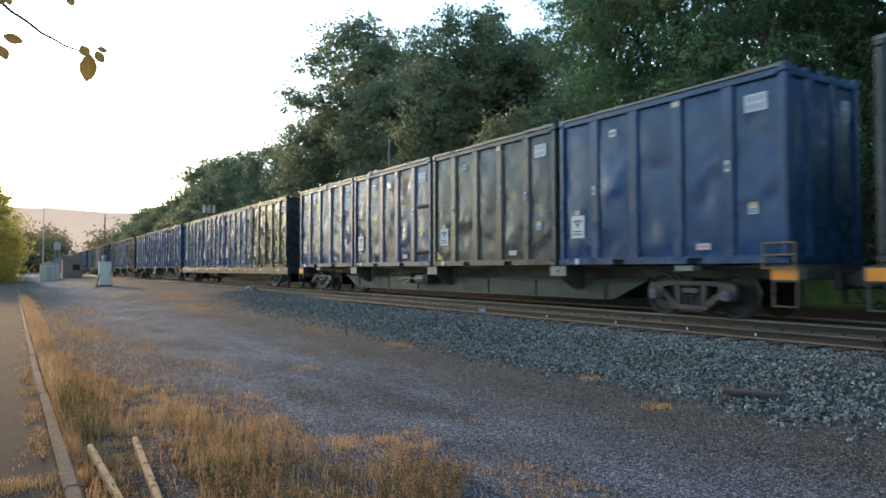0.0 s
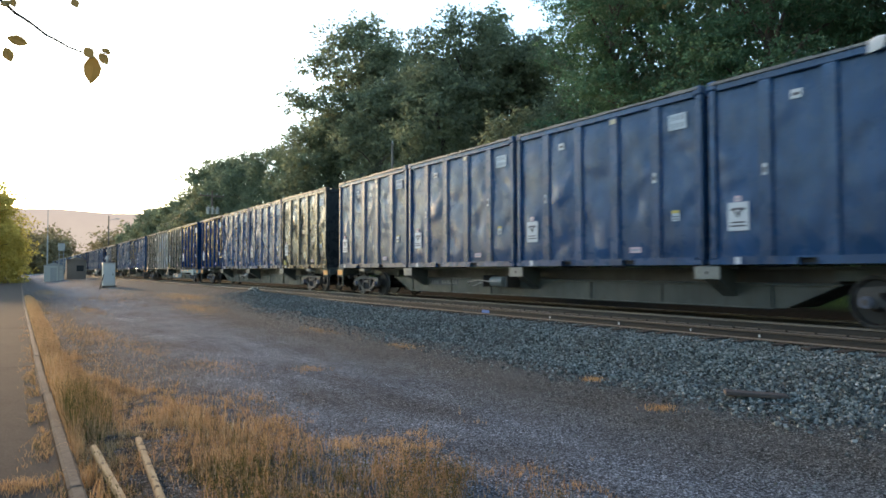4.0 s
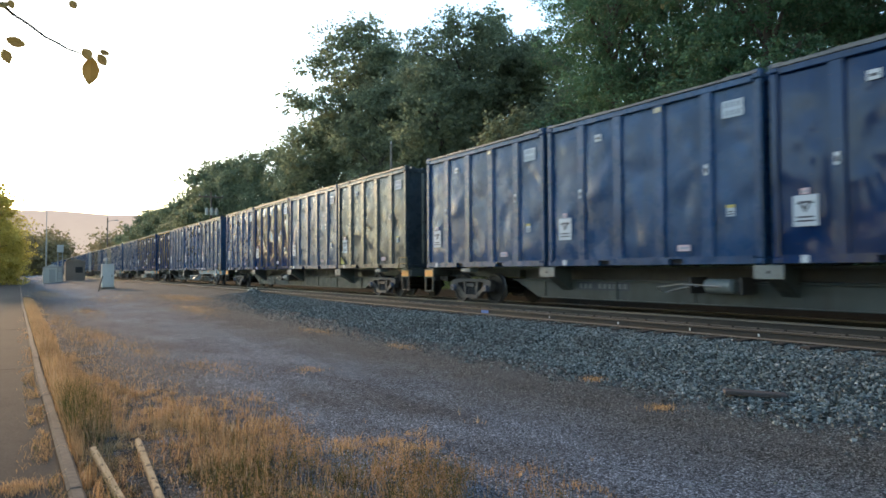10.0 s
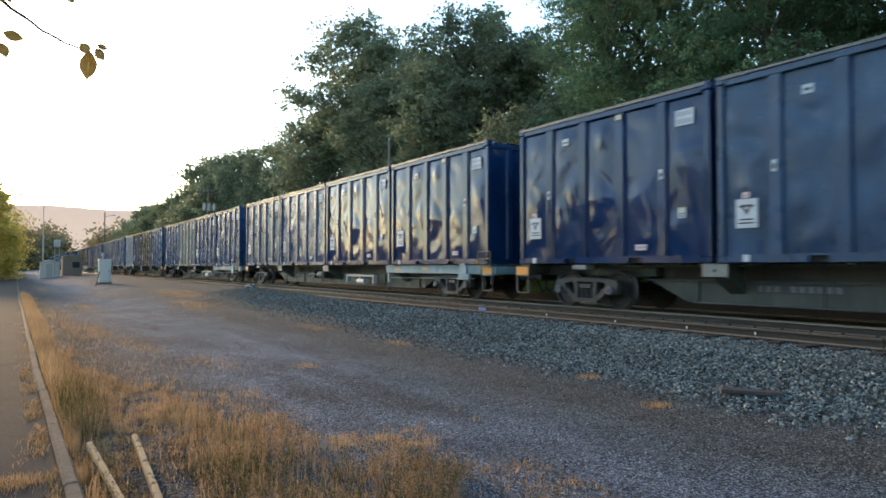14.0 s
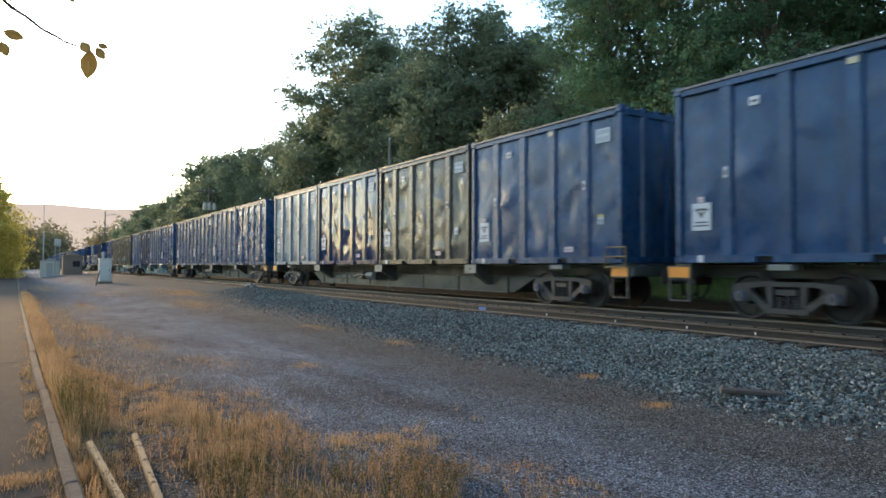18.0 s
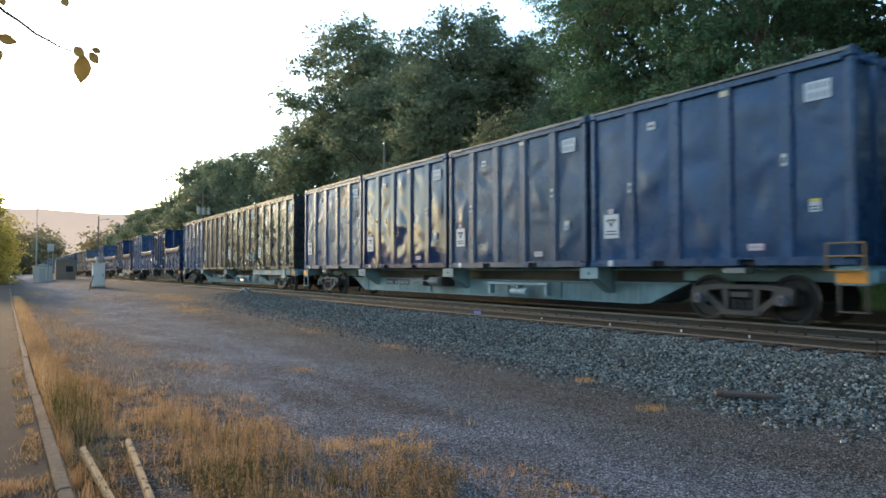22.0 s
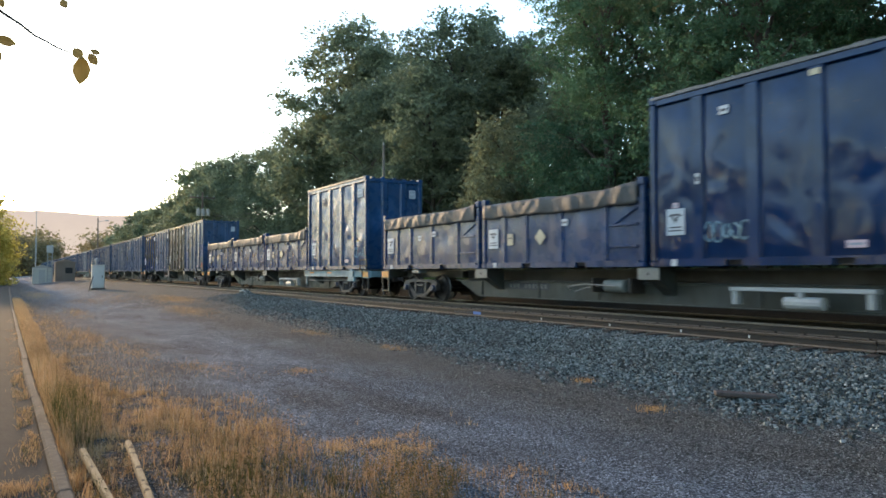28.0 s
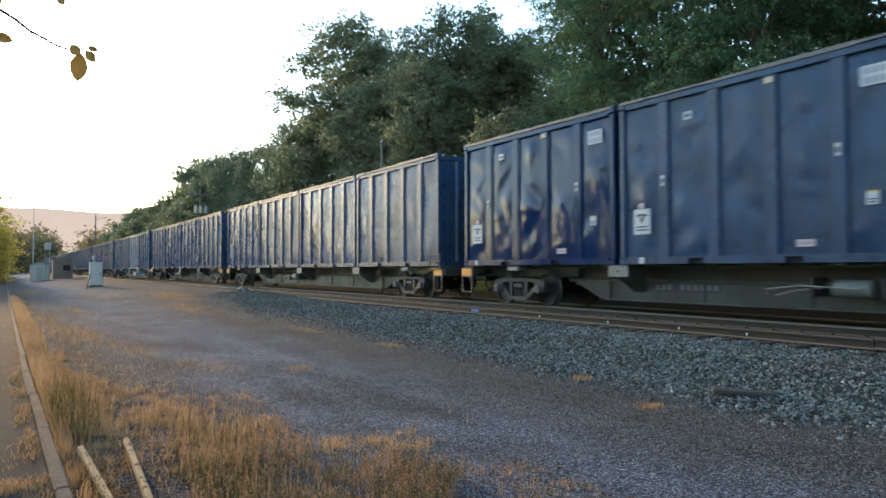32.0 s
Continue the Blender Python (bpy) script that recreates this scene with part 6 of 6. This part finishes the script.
def build_line_things():
    p = pole_thing("utility_pole", "wooden utility pole with three grey transformers", 17.6, 75.5, 10.0)
    part("crossarm", Shape(M_POLE).box(-1.3, 1.3, -0.06, 0.06, 9.35, 9.5, 0, 0.01), p)
    for dx in (-1.2, -0.5, 0.5, 1.2):
        part("insulator", Shape(M_GALV).tube((dx, 0, 9.5), (dx, 0, 9.68), 0.05, 0.035, 8), p)
    for dx in (-0.5, 0.0, 0.5):
        part("transformer", Shape(M_GALV).tube((dx, -0.36, 7.45), (dx, -0.36, 8.15), 0.2, n=14).tube((dx, -0.36, 8.15), (dx, -0.36, 8.3), 0.06, 0.04, 8), p, "grey can transformer")
    part("bracket", Shape(M_GALV).box(-0.6, 0.6, -0.25, -0.12, 7.8, 7.92), p)
    q = pole_thing("utility_pole", "slim weathered wooden pole with a small lamp arm", 17.9, 34.2, 8.7, 0.10, M_GREYPOLE)
    part("insulator", Shape(M_GALV).tube((0, 0, 8.7), (0, 0, 8.85), 0.05, n=8), q)
    part("lamp_arm", Shape(M_GALV).pipe([(0, 0, 6.1), (-0.2, 0.1, 6.5), (-0.5, 0.26, 6.68), (-0.8, 0.42, 6.66)], 0.03, 7), q)
    part("lamp_head", Shape(M_GALV).box(-1.05, -0.72, 0.34, 0.56, 6.57, 6.69, 0, 0.03), q, "grey lamp head")
    wires = tagged(new("overhead_wires"), "thin sagging black wires between the poles", "wires")
    for a, b, sag in (((17.6, 75.5, 8.6), (17.9, 34.2, 8.4), 2.2), ((16.4, 75.5, 9.6), (19.0, 120, 9.2), 0.8), ((18.8, 75.5, 9.6), (20.0, 120, 9.2), 0.8), ((18.1, 75.5, 7.8), (17.9, 34.2, 8.0), 1.0)):
        s = Shape(M_WIRE)
        a, b = Vector(a), Vector(b)
        pts = [a.lerp(b, j / 14) - Vector((0, 0, sag * 4 * (j / 14) * (1 - j / 14))) for j in range(15)]
        s.pipe(pts, 0.012)
        part("wire", s, wires)
    lamp_post = pole_thing("street_lamp", "dark pole with a lamp arm beyond the train", 18.0, 180.0, 14.4, 0.2)
    part("arm", Shape(M_GALV).tube((0, 0, 13.4), (1.7, -0.2, 13.8), 0.06, n=8), lamp_post)
    part("lamp_head", Shape(M_GALV).box(1.5, 2.3, -0.4, 0.0, 13.65, 13.9, 0, 0.05), lamp_post)
    # relay cabinet
    c = tagged(new("relay_cabinet"), "pale grey signal relay cabinet on a concrete base", "cabinet")
    c.location = (6.25, 62.0, ground_z(6.25, 62.0))
    part("base", Shape(M_CONC).box(-0.55, 0.55, -0.45, 0.45, -0.15, 0.12, 0, 0.02), c)
    part("body", Shape(M_CAB).box(-0.46, 0.46, -0.36, 0.36, 0.12, 1.95, 0, 0.03).box(-0.5, 0.5, -0.4, 0.4, 1.95, 2.02, 0, 0.02), c)
    part("door", Shape(M_CAB).box(-0.41, 0.41, -0.385, -0.355, 0.2, 1.88, 0, 0.01), c)
    part("handle", Shape(M_STEEL).box(0.25, 0.3, -0.41, -0.38, 0.95, 1.15), c)
    part("vent_cap", Shape(M_GALV).tube((-0.12, 0, 2.02), (-0.12, 0, 2.3), 0.1, n=10).tube((-0.12, 0, 2.3), (-0.12, 0, 2.55), 0.2, 0.12, 12), c, "white rounded cap")
    st = tagged(new("leaning_stake"), "thin rusty stake leaning beside the cabinet", "stake")
    st.location = (5.2, 58.0, ground_z(5.2, 58.0))
    part("rod", Shape(M_RAIL).tube((0, 0, -0.1), (0.3, 0, 1.2), 0.04, n=6), st)
    # signal hut, mast and dark shed far along the line
    h = tagged(new("signal_hut"), "small white signal hut far along the line", "hut")
    h.location = (4.45, 118, ground_z(4.45, 118))
    part("wall", Shape(M_CAB).box(-1.3, 1.3, -1.0, 1.0, -0.1, 2.3, 0, 0.03), h)
    part("roof", Shape(M_GALV).prism([(-1.6, 2.3), (1.4, 2.3), (-0.1, 2.75)], 1, -1.1, 1.1), h)
    part("door", Shape(M_GALV).box(-0.5, 0.3, -1.03, -0.99, 0.0, 2.0), h)
    mast = tagged(new("signal_mast"), "pale signal mast with ladder far along the line", "signal")
    mast.location = (5.3, 116, ground_z(5.3, 116))
    m = Shape(M_GALV)
    for dx in (-0.3, 0.3):
        m.tube((dx, 0, -0.2), (dx, 0, 5.3), 0.06, n=8)
    part("post", m, mast)
    for j in range(9):
        part("rung", Shape(M_GALV).tube((-0.3, 0, 0.5 + j * 0.55), (0.3, 0, 0.5 + j * 0.55), 0.035, n=6), mast)
    part("signal_head", Shape(M_GALV).box(-0.45, 0.45, -0.2, 0.1, 4.4, 5.5, 0, 0.05), mast)
    a = tagged(new("antenna_mast"), "slender tall grey mast far along the line", "mast")
    a.location = (3.62, 120, ground_z(3.62, 120))
    part("lower_pole", Shape(M_GALV).tube((0, 0, -0.2), (0, 0, 7.0), 0.11, n=10), a)
    part("upper_pole", Shape(M_GALV).tube((0, 0, 7.0), (0, 0, 12.0), 0.05, n=8), a)
    d = tagged(new("shed"), "dark low timber shed beside the line", "shed")
    d.location = (7.6, 122, ground_z(7.6, 122))
    part("wall", Shape(M_SHED).box(-1.35, 1.35, -1.5, 1.5, -0.1, 2.9, 0, 0.02), d)
    part("roof", Shape(M_SHED).prism([(-1.5, 2.9), (1.5, 2.9), (0.0, 3.4)], 1, -1.7, 1.7), d)
    part("window", Shape(M_DARK).box(0.0, 1.0, -1.53, -1.49, 1.2, 2.1), d)
    # plank by the ballast and two old boards in the grass
    pl = tagged(new("plank"), "grey-brown weathered plank lying on the ballast's foot", "plank")
    pl.matrix_basis = pose(8.02, 5.33, 0.125, 0, 2, -46)
    part("board", Shape(M_BOARD).box(-0.37, 0.37, -0.10, 0.10, 0, 0.055, 0, 0.01), pl)
    pl2 = tagged(new("plank"), "dark weathered strip of wood on the gravel", "plank")
    pl2.matrix_basis = pose(7.85, 4.85, 0.10, 0, 2, -48)
    part("board", Shape(M_TIE).box(-0.2, 0.2, -0.03, 0.03, 0, 0.025, 0, 0.006), pl2)
    for (xa, ya, za), (xb, yb, zb) in (((0.60, 7.0, 0.13), (0.70, 4.4, 0.05)), ((0.99, 7.1, 0.13), (0.86, 4.4, 0.05))):
        st = tagged(new("board"), "old tan board lying raised in the dry grass", "board")
        a, b = Vector((xa, ya, za)), Vector((xb, yb, zb))
        st.matrix_basis = Matrix.Translation(b) @ (a - b).to_track_quat("Y", "Z").to_matrix().to_4x4()
        n = (a - b).length
        part("plank", Shape(M_WOOD).box(-0.026, 0.026, 0, n, -0.03, 0.03, 0, 0.008), st)


build_line_things()

# ---------------------------------------------------------------- sleepers


def build_sleepers():
    bed = tagged(new("sleepers"), "weathered timber sleepers with rusty tie plates", "sleepers", kind="structure")
    me = Shape(M_TIE).box(-1.32, 1.32, -0.115, 0.115, 0.40, 0.556, 0, 0.012).mesh("sleeper")
    plate = Shape(M_RAIL).box(-0.13, 0.13, -0.09, 0.09, 0.556, 0.566).box(-0.10, -0.075, -0.02, 0.02, 0.56, 0.60).box(0.075, 0.10, -0.02, 0.02, 0.56, 0.60).mesh("tie_plate")
    block = Shape(M_TIE).box(-0.36, 0.17, -0.10, 0.10, 0.34, 0.461, 0, 0.015).mesh("tie_block")
    rng = random.Random(21)
    for j in range(70):
        ob = part("tie_block", block, bed, at=(11.47 + rng.uniform(-0.10, 0.05), 1.0 + j * 0.61 + rng.uniform(-0.12, 0.12), rng.uniform(-0.02, 0.0)))
        ob.rotation_euler = (0, 0, radians(rng.uniform(-14, 14)))
    for j in range(190):
        y = -2.0 + j * 0.56
        ob = part("sleeper", me, bed, at=(TRACK_X + rng.uniform(-0.05, 0.03), y, rng.uniform(-0.012, 0.004)))
        ob.rotation_euler = (0, 0, radians(rng.uniform(-1.2, 1.2)))
        if y < 40:
            part("tie_plate", plate, bed, at=(TRACK_X - 0.752, y, 0))


build_sleepers()

# ---------------------------------------------------------------- what moves


def motions():
    """The train runs past at an even pace; its wheels turn with it."""
    for thing, back, z in train:
        walk(thing, [(t, pose(TRACK_X, s + back, z)) for t, s in PACE])
    turned = {}
    run = (PACE[0][1] - PACE[-1][1]) / 32.0
    for ob in list(scene.objects):
        if not ob.name.startswith("wheelset"):
            continue
        y, z = ob.location.y, ob.location.z
        if y not in turned:
            rows = [(k / FPS, pose(0, y, z, math.degrees(run * k / FPS / 0.457) % 360)) for k in range(32 * FPS + 1)]
            walk(ob, rows)
            turned[y] = ob
        else:
            key = turned[y].animation_data
            ob.rotation_mode = "QUATERNION"
            ob.animation_data_create()
            ob.animation_data.action = key.action
            ob.animation_data.action_slot = key.action_slot


motions()
